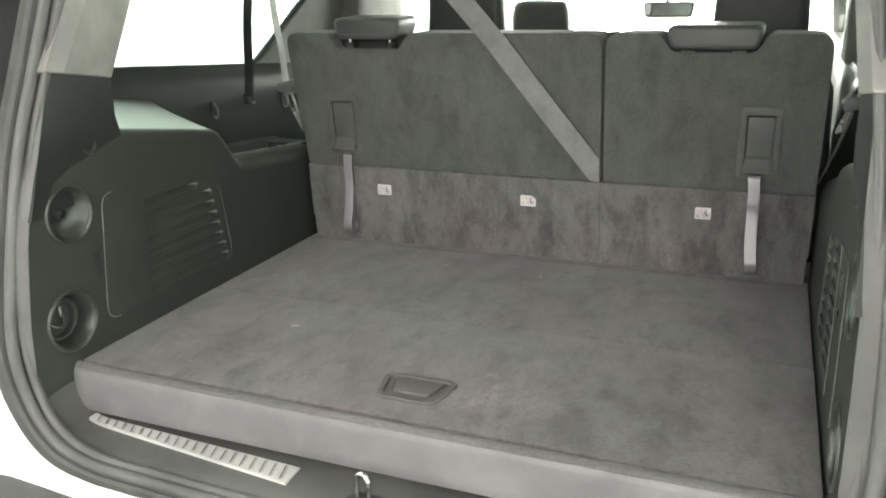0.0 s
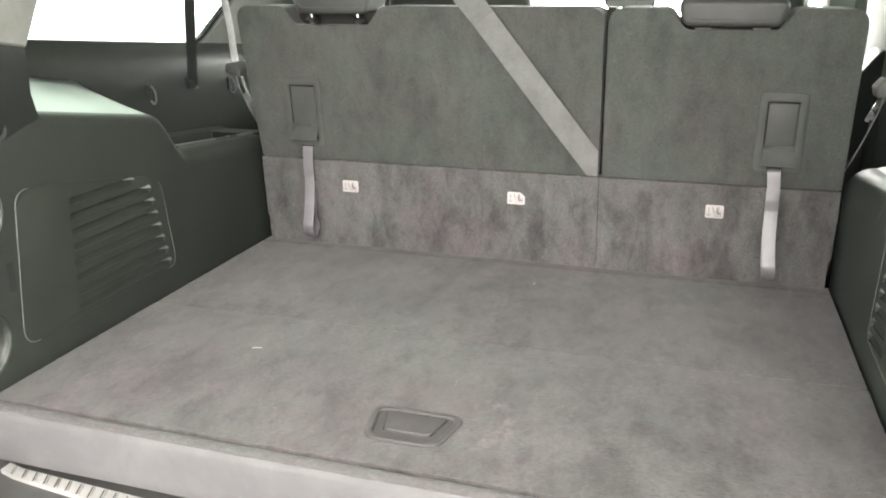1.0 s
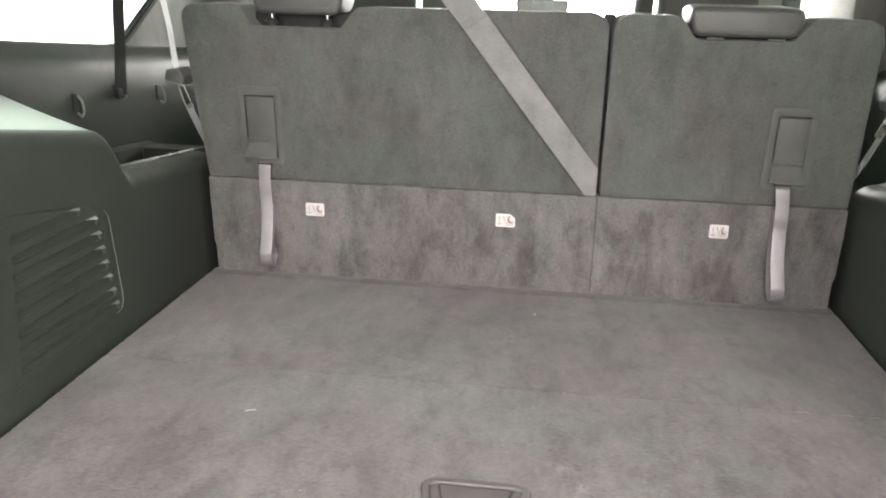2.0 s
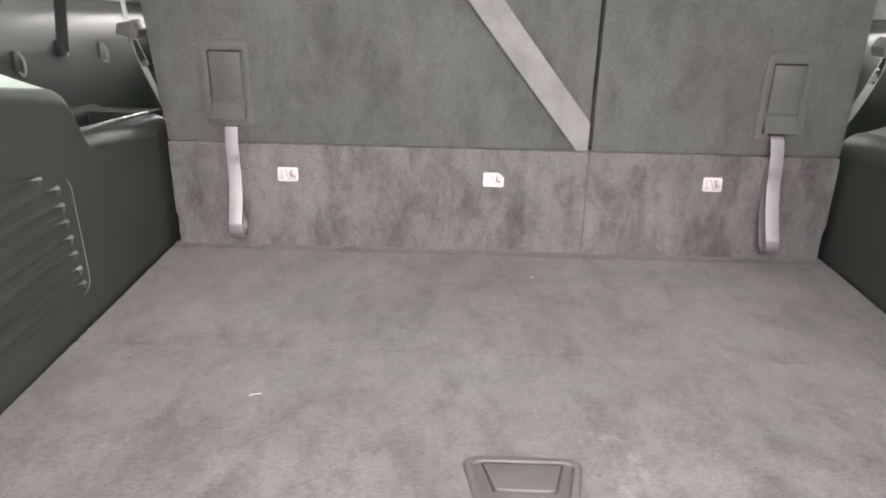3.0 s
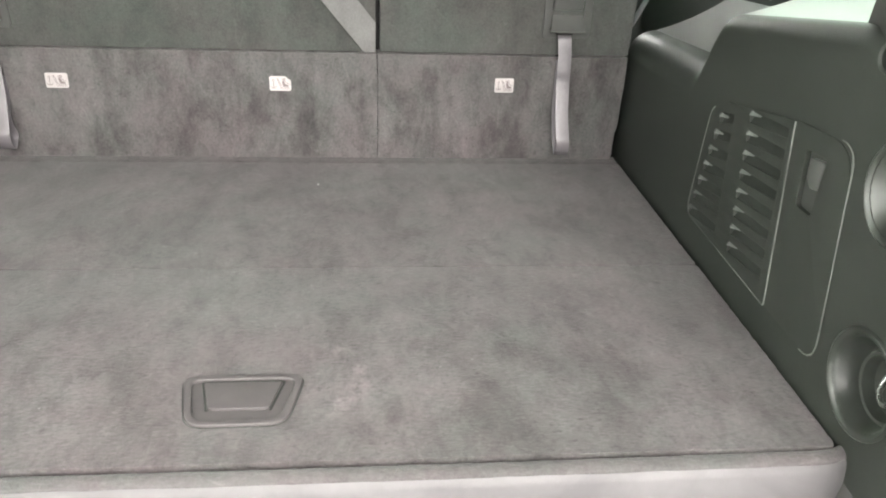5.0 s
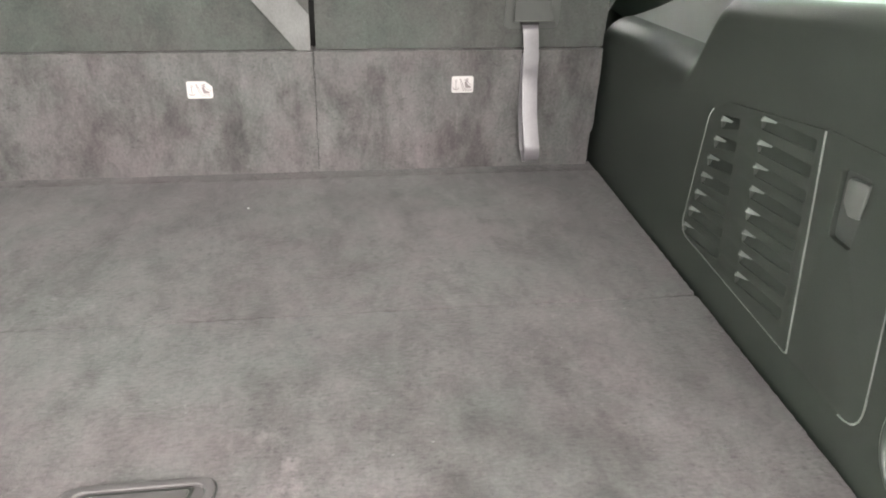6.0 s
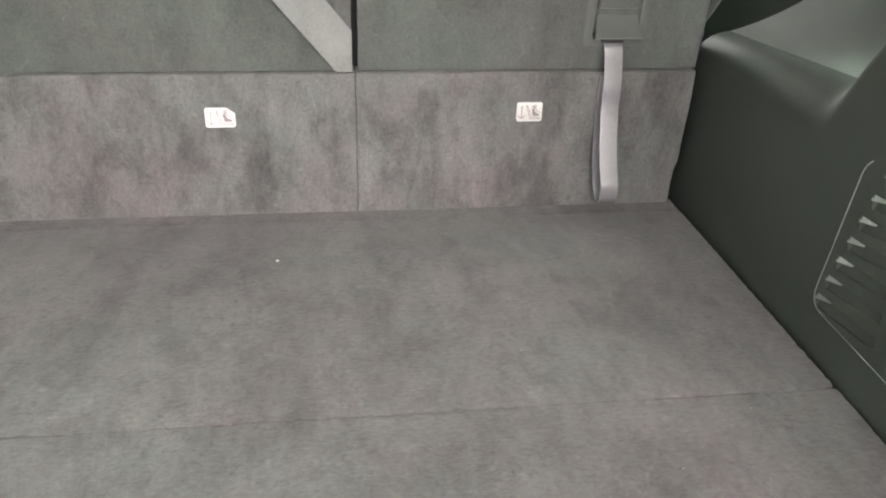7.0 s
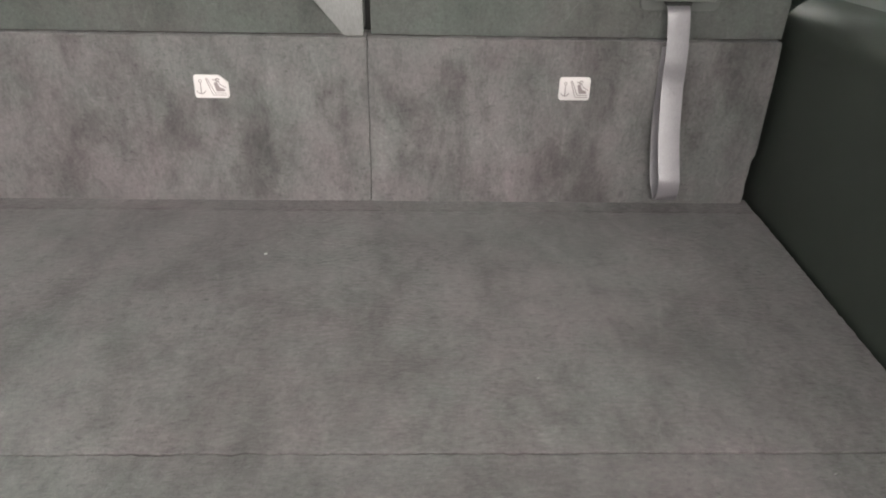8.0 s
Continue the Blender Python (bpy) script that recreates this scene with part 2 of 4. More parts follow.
def solo(name, bm, mat, label, category, kind="", group="", smooth=30.0):
    return tagged(link(name, bm, mat, smooth), label, category, group, kind)


def box(bm, x0, x1, y0, y1, z0, z1, bev=0.0, seg=2):
    r = bmesh.ops.create_cube(bm, size=1.0)
    vs = r["verts"]
    for v in vs:
        v.co = Vector((x0 + (v.co.x + 0.5) * (x1 - x0), y0 + (v.co.y + 0.5) * (y1 - y0), z0 + (v.co.z + 0.5) * (z1 - z0)))
    if bev:
        es = {e for v in vs for e in v.link_edges}
        bmesh.ops.bevel(bm, geom=list(es), offset=bev, segments=seg, affect="EDGES", profile=0.5)
    return bm


def fillet(pts, radii, n=5):
    """A closed polygon with its corners rounded."""
    out = []
    k = len(pts)
    for i, p in enumerate(pts):
        r = radii[i] if isinstance(radii, (list, tuple)) else radii
        p = Vector(p)
        a = Vector(pts[i - 1]) - p
        b = Vector(pts[(i + 1) % k]) - p
        if r <= 0:
            out.append(tuple(p))
            continue
        la, lb = a.length, b.length
        a.normalize(), b.normalize()
        ang = a.angle(b)
        d = min(r / max(math.tan(ang / 2), 1e-4), la * 0.48, lb * 0.48)
        p0, p1 = p + a * d, p + b * d
        for j in range(n + 1):
            t = j / n
            out.append(tuple((1 - t) ** 2 * p0 + 2 * t * (1 - t) * p + t * t * p1))
    return out


def place(plane, u, v, w):
    """A point from in-plane (u, v) and depth w: 'x' gives (w, u, v), 'y' gives (u, w, v), 'z' gives (u, v, w)."""
    return {"x": (w, u, v), "y": (u, w, v), "z": (u, v, w)}[plane]


def plate(bm, plane, outer, w0, w1, holes=(), bev=0.0, seg=2):
    """A slab between depths w0 (front) and w1 with an outline and holes."""
    edges, rims = [], []
    for loop in (outer, *holes):
        vs = [bm.verts.new(place(plane, u, v, w0)) for u, v in loop]
        es = [bm.edges.new((vs[i - 1], vs[i])) for i in range(len(vs))]
        edges += es
        rims += es
    if holes:
        got = bmesh.ops.triangle_fill(bm, use_beauty=True, use_dissolve=False, edges=edges)
        faces = [g for g in got["geom"] if isinstance(g, bmesh.types.BMFace)]
    else:
        faces = [bm.faces.new([e.verts[0] for e in edges])]
    ext = bmesh.ops.extrude_face_region(bm, geom=faces, use_keep_orig=True)
    for g in ext["geom"]:
        if isinstance(g, bmesh.types.BMVert):
            c = list(g.co)
            c["xyz".index(plane)] = w1
            g.co = c
    if bev:
        rims = [e for e in rims if e.is_valid]
        bmesh.ops.bevel(bm, geom=rims, offset=bev, segments=seg, affect="EDGES", profile=0.5, clamp_overlap=True)
    return bm


def circle(u, v, r, n=32, ru=None):
    return [(u + (ru or r) * math.cos(2 * math.pi * i / n), v + r * math.sin(2 * math.pi * i / n)) for i in range(n)]


def revolve(bm, plane, u, v, w, profile, sign=1.0, n=36, su=1.0):
    """Rings of (radius, depth) round an axis through (u, v) normal to the plane."""
    rows = []
    for r, d in profile:
        if r < 1e-6:
            rows.append([bm.verts.new(place(plane, u, v, w + sign * d))])
        else:
            rows.append([bm.verts.new(place(plane, a, b, w + sign * d)) for a, b in circle(u, v, r, n, r * su)])
    for a, b in zip(rows, rows[1:]):
        for i in range(n):
            if len(b) == 1:
                bm.faces.new((a[i - 1], a[i], b[0]))
            elif len(a) == 1:
                bm.faces.new((a[0], b[i], b[i - 1]))
            else:
                bm.faces.new((a[i - 1], a[i], b[i], b[i - 1]))
    return bm


def grid(bm, rows, closed=False):
    vs = [[bm.verts.new(p) for p in r] for r in rows]
    for a, b in zip(vs, vs[1:]):
        k = len(a)
        for i in range(0 if closed else 1, k):
            bm.faces.new((a[i - 1], a[i], b[i], b[i - 1]))
    return vs


def smooth_path(pts, n=8):
    """Catmull-Rom through the points."""
    P = [Vector(p) for p in pts]
    P = [2 * P[0] - P[1]] + P + [2 * P[-1] - P[-2]]
    out = []
    for i in range(1, len(P) - 2):
        for j in range(n):
            t = j / n
            a, b, c, d = P[i - 1:i + 3]
            out.append(0.5 * ((2 * b) + (c - a) * t + (2 * a - 5 * b + 4 * c - d) * t * t + (3 * b - a - 3 * c + d) * t ** 3))
    out.append(P[-2])
    return out


def tube(bm, path, r, n=10, cap=True, flat=1.0, closed=False):
    """A round bar along a path."""
    P = [Vector(p) for p in path]
    rows = []
    prev = None
    for i, p in enumerate(P):
        if closed:
            t = (P[(i + 1) % len(P)] - P[i - 1]).normalized()
        else:
            t = (P[min(i + 1, len(P) - 1)] - P[max(i - 1, 0)]).normalized()
        ref = prev if prev is not None else (Vector((0, 0, 1)) if abs(t.z) < 0.9 else Vector((1, 0, 0)))
        a = (ref - t * ref.dot(t)).normalized()
        prev = a
        b = t.cross(a)
        rows.append([p + a * r * math.cos(2 * math.pi * k / n) + b * r * flat * math.sin(2 * math.pi * k / n) for k in range(n)])
    if closed:
        rows.append(rows[0])
    vs = grid(bm, rows, True)
    if cap and not closed:
        bm.faces.new(vs[0]), bm.faces.new(vs[-1])
    if closed:
        bmesh.ops.remove_doubles(bm, verts=bm.verts, dist=1e-6)
    return bm


def ribbon(bm, path, side, width, thick):
    """A strap of even width along a path; side is the way across it."""
    P = [Vector(p) for p in path]
    rows = []
    for i, p in enumerate(P):
        t = (P[min(i + 1, len(P) - 1)] - P[max(i - 1, 0)]).normalized()
        s = Vector(side(i / (len(P) - 1))) if callable(side) else Vector(side)
        s = (s - t * s.dot(t)).normalized()
        nrm = t.cross(s).normalized()
        h, k, q = width / 2, thick / 2, thick * 0.35
        prof = [(-h, -q), (-h, q), (-h + thick, k), (0, k * 1.05), (h - thick, k), (h, q), (h, -q), (h - thick, -k), (0, -k * 1.05), (-h + thick, -k)]
        rows.append([p + s * a + nrm * b for a, b in prof])
    vs = grid(bm, rows, True)
    bm.faces.new(vs[0]), bm.faces.new(vs[-1])
    return bm


def wobble(pts, amp, freq):
    return [(u + amp * noise.noise((u * freq, v * freq, 3.1)), v + amp * noise.noise((u * freq, v * freq, 7.7))) for u, v in pts]


def dense(pts, step):
    out = []
    for i, p in enumerate(pts):
        q = pts[(i + 1) % len(pts)]
        k = max(1, int(math.dist(p, q) / step))
        out += [(p[0] + (q[0] - p[0]) * j / k, p[1] + (q[1] - p[1]) * j / k) for j in range(k)]
    return out


FLOOR = 0.85
WALLX = 0.612

# ---- surroundings: a bright hall round the car; walls past the windows emit light ----
solo("ground", box(bmesh.new(), -60, 60, -60, 60, -0.1, 0.0), CONCRETE, "pale smooth concrete floor of a bright hall", "floor", "structure", smooth=0)
for s in (-1, 1):
    solo("backdrop", box(bmesh.new(), *sorted((s * 4.1, s * 4.3)), 0.6, 14, 0.0, 7.0), GLOWWALL, "glowing white backdrop wall beyond the side windows", "wall", "structure", smooth=0)
    solo("backdrop", box(bmesh.new(), *sorted((s * 4.1, s * 4.3)), -3.6, 0.59, 0.0, 4.2), WALLWHITE, "white painted wall beside the open tailgate", "wall", "structure", smooth=0)
solo("backdrop", box(bmesh.new(), -4.1, 4.1, 11, 11.2, 0.0, 4.5), GLOWWALL, "glowing white backdrop wall ahead of the windscreen", "wall", "structure", smooth=0)
solo("pilaster", box(bmesh.new(), -4.1, -4.0, 5.45, 5.75, 0.0, 7.0, 0.01), GLOWSTRIP, "glowing white upright on the hall wall", "wall trim", "structure", smooth=0)

# ---- car shell that closes the cabin ----
shell = thing("car_body", (0, 1.8, 0.4), "white large sport utility car body with its tailgate open", "car")
part("roof", box(bmesh.new(), -0.78, 0.78, 0.41, 3.3, 1.84, 1.9, 0.02), PILLARGREY, shell, "pale grey headliner")
part("underbody", box(bmesh.new(), -0.9, 0.9, 0.2, 4.6, 0.42, 0.5, 0.02), BLACKTRIM, shell)
for s in (-1, 1):
    part("side_panel", plate(bmesh.new(), "x", [(0.06, 0.5), (4.4, 0.5), (4.4, 1.22), (1.42, 1.24), (0.3, 1.26), (0.12, 1.24)], s * 0.93, s * 0.86), WHITEPAINT, shell)
    part("door_trim", box(bmesh.new(), *sorted((s * 0.855, s * 0.74)), 1.50, 4.6, 0.55, 1.2, 0.02), TRIM, shell)
    part("pillar_foot", plate(bmesh.new(), "y", fillet([*[(s * x, z) for x, z in ((0.668, 0.52), (0.665, 1.06), (0.700, 1.20), (0.745, 1.262), (0.86, 1.262), (0.86, 0.52))]], [0.01, 0.03, 0.05, 0.03, 0.01, 0.01], 5), 1.60, 1.72, (), 0.015, 3), LEDGE, shell, "charcoal trim at the foot of the pillar")
    # pillars behind the second and first row
    part("centre_pillar", plate(bmesh.new(), "x", [(1.58, 1.18), (1.94, 1.18), (1.96, 1.85), (1.64, 1.85)], *(s * 0.75, s * 0.86), bev=0.02), PILLARGREY, shell)
    part("centre_pillar", plate(bmesh.new(), "x", [(2.45, 1.18), (2.62, 1.18), (2.57, 1.85), (2.45, 1.85)], *(s * 0.715, s * 0.86), bev=0.02), PILLARGREY, shell)
    part("front_pillar", tube(bmesh.new(), [(s * 0.8, 4.2, 1.2), (s * 0.68, 3.3, 1.85)], 0.045), PILLARGREY, shell)
for s in (-1, 1):
    for y0, y1 in ((1.90, 2.50), (2.58, 4.0)):
        dw = thing("door_window", (s * 0.80, (y0 + y1) / 2, 1.2), "tinted side door window", "window", kind="structure")
        part("pane", box(bmesh.new(), *sorted((s * 0.798, s * 0.802)), y0, y1, 1.19, 1.85), GLASS, dw, smooth=0)
# the raised tailgate over the loading edge, out of view, added to block overhead sky
gate = part("tailgate", box(bmesh.new(), -0.80, 0.80, -0.62, 0.37, 2.0, 2.07, 0.03, 3), WHITEPAINT, shell, "white raised tailgate")
part("inner_trim", box(bmesh.new(), -0.74, 0.74, -0.56, 0.33, 1.975, 1.998, 0.01), SILLGREY, gate, "dark grey tailgate lining")
part("dashboard", box(bmesh.new(), -0.78, 0.78, 3.75, 4.4, 0.6, 1.14, 0.05, 3), TRIM, shell)

# ---- cargo floor ----
def carpet_panel(name, y0, y1, x, round_over, label, holes=()):
    t = thing(name, (0, (y0 + y1) / 2, FLOOR - 0.03), label, "cargo floor")
    o = wobble(dense(fillet([(-x, y0), (x, y0), (x, y1), (-x, y1)], [0.005, 0.005, 0.004, 0.004], 3), 0.006), 0.0020, 130)
    part("carpet", plate(bmesh.new(), "z", o, FLOOR, FLOOR - 0.03, holes, round_over, 4), CARPET, t)
    return t


px, py = 0.001, 0.2765
pull_out = fillet([(px - 0.048, py - 0.041), (px + 0.048, py - 0.040), (px + 0.0625, py + 0.040), (px - 0.0625, py + 0.039)], [0.024, 0.024, 0.016, 0.016], 7)
pull_in = fillet([(px - 0.0435, py - 0.0355), (px + 0.0435, py - 0.0345), (px + 0.0565, py + 0.0345), (px - 0.0565, py + 0.0335)], [0.020, 0.020, 0.012, 0.012], 7)
rear_floor = carpet_panel("cargo_floor_panel", 0.1795, 0.5688, 0.6068, 0.0085, "dark grey brushed carpet load floor lid with a pull handle", [wobble(pull_out, 0.0, 1)])
front_floor = carpet_panel("cargo_floor_panel", 0.5708, 0.9716, 0.6068, 0.0045, "dark grey brushed carpet load floor behind folding seats")

# narrow strip of the same carpet at the hinge of the folding seats
part("hinge_strip", plate(bmesh.new(), "z", wobble(dense(fillet([(-0.6068, 0.9722), (0.6068, 0.9722), (0.6068, 1.012), (-0.6068, 1.012)], 0.003, 2), 0.012), 0.0016, 60), FLOOR - 0.0006, FLOOR - 0.03, (), 0.003, 3), CARPET, front_floor, "narrow carpet strip at the hinge")

pull = part("pull_handle", plate(bmesh.new(), "z", [(px + (u - px) * 1.055, py + (v - py) * 1.06) for u, v in pull_out], FLOOR + 0.0032, FLOOR - 0.014, [pull_in], 0.0016, 3), PULLGREY, rear_floor, "grey plastic recessed pull handle")
part("well", plate(bmesh.new(), "z", pull_in, FLOOR - 0.0005, FLOOR - 0.012), PULLGREY, pull)
flap = fillet([(px - 0.0315, py - 0.0165), (px + 0.0315, py - 0.0165), (px + 0.0415, py + 0.0295), (px - 0.0425, py + 0.0295)], [0.010, 0.010, 0.002, 0.002], 5)
part("grip", plate(bmesh.new(), "z", flap, FLOOR + 0.0026, FLOOR - 0.004, (), 0.0022, 3), PULLGREY, pull, "grey finger grip")


# dark bars laid in the handle's gaps to draw their shadow
def seam(pts, r):
    part("seam", tube(bmesh.new(), [(px + u, py + v, FLOOR + 0.0003) for u, v in pts], r, 8), PADDLE, pull, "dark bar drawn as the shadow in a gap")


for k in (-1, 1):
    seam([(k * 0.0325, -0.017), (k * 0.0375, 0.006), (k * 0.0435, 0.0305)], 0.0014)
    seam([(k * 0.0465, -0.020), (k * 0.0500, -0.002), (k * 0.0550, 0.022), (k * 0.0535, 0.030)], 0.0011)
seam([(-0.0425, 0.0312), (0.0425, 0.0312)], 0.0014)
# dark bar round the bezel draws the shadow against the carpet
e = bmesh.new()
tube(e, [(px + (u - px) * 1.068, py + (v - py) * 1.085, FLOOR - 0.0006) for u, v in pull_out], 0.0010, 6, closed=True)
part("seam", e, PADDLE, pull)

# the lip under the rear edge of the carpet
lip = thing("load_lip", (0, 0.165, 0.76), "grey plastic load lip along the cargo floor edge", "load lip")
rows = []
prof = [(0.1765, 0.838), (0.1755, 0.8455), (0.170, 0.8478), (0.163, 0.8462), (0.1575, 0.841), (0.155, 0.834), (0.1535, 0.82), (0.150, 0.79), (0.148, 0.781), (0.150, 0.771)]


def lip_y(x):
    return 0.02 * max(0.0, (abs(x) - 0.585) / 0.047) ** 2 - 0.004 * (1 - (x / 0.632) ** 2)


for i in range(81):
    x = -0.632 + 1.264 * i / 80
    e = max(0.0, (abs(x) - 0.585) / 0.047)
    rows.append([(x, y + lip_y(x), z + 0.045 * e ** 3 * ((0.848 - z) / 0.083) ** 2) for y, z in prof])
bm = bmesh.new()
grid(bm, rows)
part("face", bm, LIPGREY, lip, "light grey satin plastic face", smooth=60)
wrap = [(0.1778, 0.836), (0.1772, 0.8462), (0.1752, 0.8488), (0.171, 0.8500), (0.1655, 0.8492), (0.1615, 0.8470), (0.1596, 0.8446), (0.1600, 0.8432)]
bm = bmesh.new()
grid(bm, [[(x, y + lip_y(x) + 0.0007 * noise.noise((x * 40, y * 90, 0.3)), z + 0.0008 * noise.noise((x * 55, 2.0, z * 60))) for y, z in wrap] for x in [-0.626 + 1.252 * i / 160 for i in range(161)]])
part("carpet_roll", bm, BINDING, lip, "carpet-wrapped rounded edge", smooth=60)

# ---- sill ----
sill = thing("sill_trim", (0, 0.1, 0.74), "black plastic tailgate sill trim with ribbed steel scuff plates", "sill")
rows = []
sp = [(0.175, 0.758), (0.150, 0.757), (0.120, 0.757), (0.085, 0.755), (0.062, 0.750), (0.055, 0.742), (0.052, 0.72)]
for i in range(49):
    u = -1 + 2 * i / 48
    x = 0.63 * u
    e = max(0.0, (abs(x) - 0.52) / 0.11)
    dip = -0.010 * math.exp(-(x / 0.07) ** 4)
    rows.append([(x, y + 0.05 * e * e, z + 0.10 * e ** 3 + (dip if 0 < j < 5 else 0)) for j, (y, z) in enumerate(sp)])
bm = bmesh.new()
grid(bm, rows)
part("sill_cover", bm, SILLGREY, sill, smooth=60)
for s in (-1, 1):
    # tapered plate, narrower at its outer end
    def along(t, w):
        x = s * (0.135 + 0.425 * t)
        e = max(0.0, (abs(x) - 0.52) / 0.11)
        return (x, 0.089 + 0.042 * t + (0.044 - 0.026 * t) * w, 0.760 + 0.004 * t + 0.1 * e ** 3)
    bm = bmesh.new()
    top = grid(bm, [[along(i / 20, w) for w in (0, 0.02, 0.98, 1)] for i in range(21)])
    low = grid(bm, [[(p[0], p[1], p[2] - 0.006) for p in (along(i / 20, 0), along(i / 20, 1))] for i in range(21)])
    for i in range(20):
        bm.faces.new((top[i][0], top[i + 1][0], low[i + 1][0], low[i][0]))
        bm.faces.new((top[i][3], top[i + 1][3], low[i + 1][1], low[i][1]))
    bm.faces.new((top[0][0], top[0][1], top[0][2], top[0][3], low[0][1], low[0][0]))
    scuff = part("scuff_plate", bm, ALUMINIUM, sill, "brushed steel ribbed scuff plate", smooth=20)
    for k in range(21):
        t0 = 0.025 + 0.0462 * k
        bm = bmesh.new()
        a, b = Vector(along(t0, 0.12)), Vector(along(t0 + 0.02, 0.88))
        tube(bm, [a + Vector((0, 0, 0.0005)), b + Vector((0, 0, 0.0005))], 0.0024, 6, flat=0.35)
        part("rib", bm, ALUMINIUM, scuff)
        bm = bmesh.new()
        off = Vector((s * 0.0036, 0, 0.0))
        tube(bm, [a + off, b + off], 0.0016, 6, flat=0.5)
        part("slot", bm, SILLGREY, scuff)

striker = thing("tailgate_striker", (0.0, 0.1, 0.75), "chromed steel striker hoop standing on the sill", "striker")
bm = bmesh.new()
tube(bm, smooth_path([(-0.021, 0.108, 0.745), (-0.021, 0.108, 0.780), (-0.017, 0.107, 0.790), (-0.010, 0.105, 0.793), (-0.003, 0.103, 0.790), (0.001, 0.102, 0.780), (0.001, 0.102, 0.745)], 6), 0.0042)
part("hoop", bm, CHROME, striker, smooth=60)
part("base_plate", box(bmesh.new(), -0.04, 0.02, 0.085, 0.125, 0.74, 0.7475, 0.002), BLACKTRIM, striker)


# ---- rear opening: seals, flange and body round it ----
def opening(dx, dy, n=8):
    """The closed line of the tailgate opening, pushed outwards by dx and backwards by dy."""
    right = [(0.0, 0.045, 0.747 - dx * 0.45), (0.25, 0.047, 0.748 - dx * 0.45), (0.45, 0.056, 0.755 - dx * 0.5), (0.550 + dx * 0.35, 0.07, 0.778 - dx * 0.62), (0.598 + dx * 0.8, 0.082, 0.83 - dx * 0.3),
             (0.615 + dx, 0.089, 0.92), (0.615 + dx, 0.115, 1.05), (0.608 + dx, 0.158, 1.22), (0.596 + dx, 0.208, 1.36), (0.574 + dx, 0.275, 1.55), (0.537 + dx, 0.335, 1.72), (0.42 + dx * 0.5, 0.37, 1.80 + dx * 0.6), (0.2, 0.385, 1.815 + dx), (0.0, 0.39, 1.817 + dx)]
    pts = right + [(-x, y, z) for x, y, z in right[-2:0:-1]]
    pts = [(x, y - dy, z) for x, y, z in pts]
    loop = pts[-2:] + pts + pts[:2]
    return smooth_path(loop, n)[2 * n:-(2 * n) - n]


def band(a, b, name, mat, parent, label=""):
    bm = bmesh.new()
    A, B = a, b
    vs = [[bm.verts.new(p) for p in q] for q in zip(A, B)]
    for i in range(len(vs)):
        bm.faces.new((vs[i - 1][0], vs[i][0], vs[i][1], vs[i - 1][1]))
    return part(name, bm, mat, parent, label, smooth=60)


seal = thing("weatherstrip", (0, 0.05, 0.73), "grey rubber weatherstrip round the tailgate opening", "seal")
part("bulb", tube(bmesh.new(), opening(0.030, 0.010), 0.0105, 10, closed=True), RUBBER, seal, smooth=60)
part("lip", tube(bmesh.new(), opening(0.013, -0.002), 0.008, 10, closed=True), RUBBER, seal, smooth=60)
frame_thing = thing("opening_frame", (0, 0.03, 0.7), "grey painted body flange round the tailgate opening", "body frame")
band(opening(0.033, 0.004), opening(0.042, 0.008), "channel", FLANGE, frame_thing)
band(opening(0.042, 0.008), opening(0.047, 0.020), "step", FLANGE, frame_thing)
band(opening(0.047, 0.020), opening(0.055, 0.024), "outer_channel", FLANGE, frame_thing)
band(opening(0.055, 0.024), opening(0.059, 0.034), "outer_step", SILLGREY, frame_thing)
inner = opening(0.059, 0.034)
outer = [Vector((p.x, p.y, max(p.z, 0.675))) for p in opening(0.26, 0.065)]
for name, mat, test, label in (("body_skin", WHITEPAINT, lambda p: p.z < 1.19, "white painted skin"), ("lamp_column", BLACKGLOSS, lambda p: p.z >= 1.19, "gloss black lamp column")):
    bm = bmesh.new()
    n = len(inner)
    for i in range(n):
        if test(inner[i]):
            bm.faces.new([bm.verts.new(p) for p in (inner[i - 1], inner[i], outer[i], outer[i - 1])])
    bmesh.ops.remove_doubles(bm, verts=bm.verts, dist=1e-5)
    part(name, bm, mat, frame_thing, label, smooth=60)

bumper = thing("rear_bumper", (0, -0.1, 0.45), "dark grey ribbed plastic bumper step below the white tailgate sill", "bumper")
bm = bmesh.new()
rows = []
for i in range(41):
    x = -0.95 + 1.9 * i / 40
    c = 0.10 * (abs(x) / 0.95) ** 3
    rows.append([(x, y + c, z) for y, z in [(0.06, 0.69), (0.02, 0.696), (-0.012, 0.703), (-0.018, 0.699), (-0.10, 0.697), (-0.106, 0.691), (-0.24, 0.688), (-0.262, 0.673), (-0.27, 0.45)]])
grid(bm, rows)
part("step_pad", bm, FLANGE, bumper, smooth=40)


# ---- side trim ----
def ztop(y):
    """Height of the trim's inner shoulder along the car."""
    a = 1.243 - 0.165 * max(0.0, y - 0.32) - 0.35 * min(0.12, max(0.0, 0.32 - y))
    b = 1.110 - 0.078 * max(0.0, y - 0.72)
    t = min(1.0, max(0.0, (y - 0.640) / 0.085))
    t = t * t * (3 - 2 * t)
    return a + (b - a) * t


def shoulder(y, s):
    """Radius of the trim's shoulder: softer along the low shelf beside the seat."""
    t = min(1.0, max(0.0, (y - 0.62) / 0.10))
    return 0.022 + (0.028 if s > 0 else 0.010) * t * t * (3 - 2 * t)


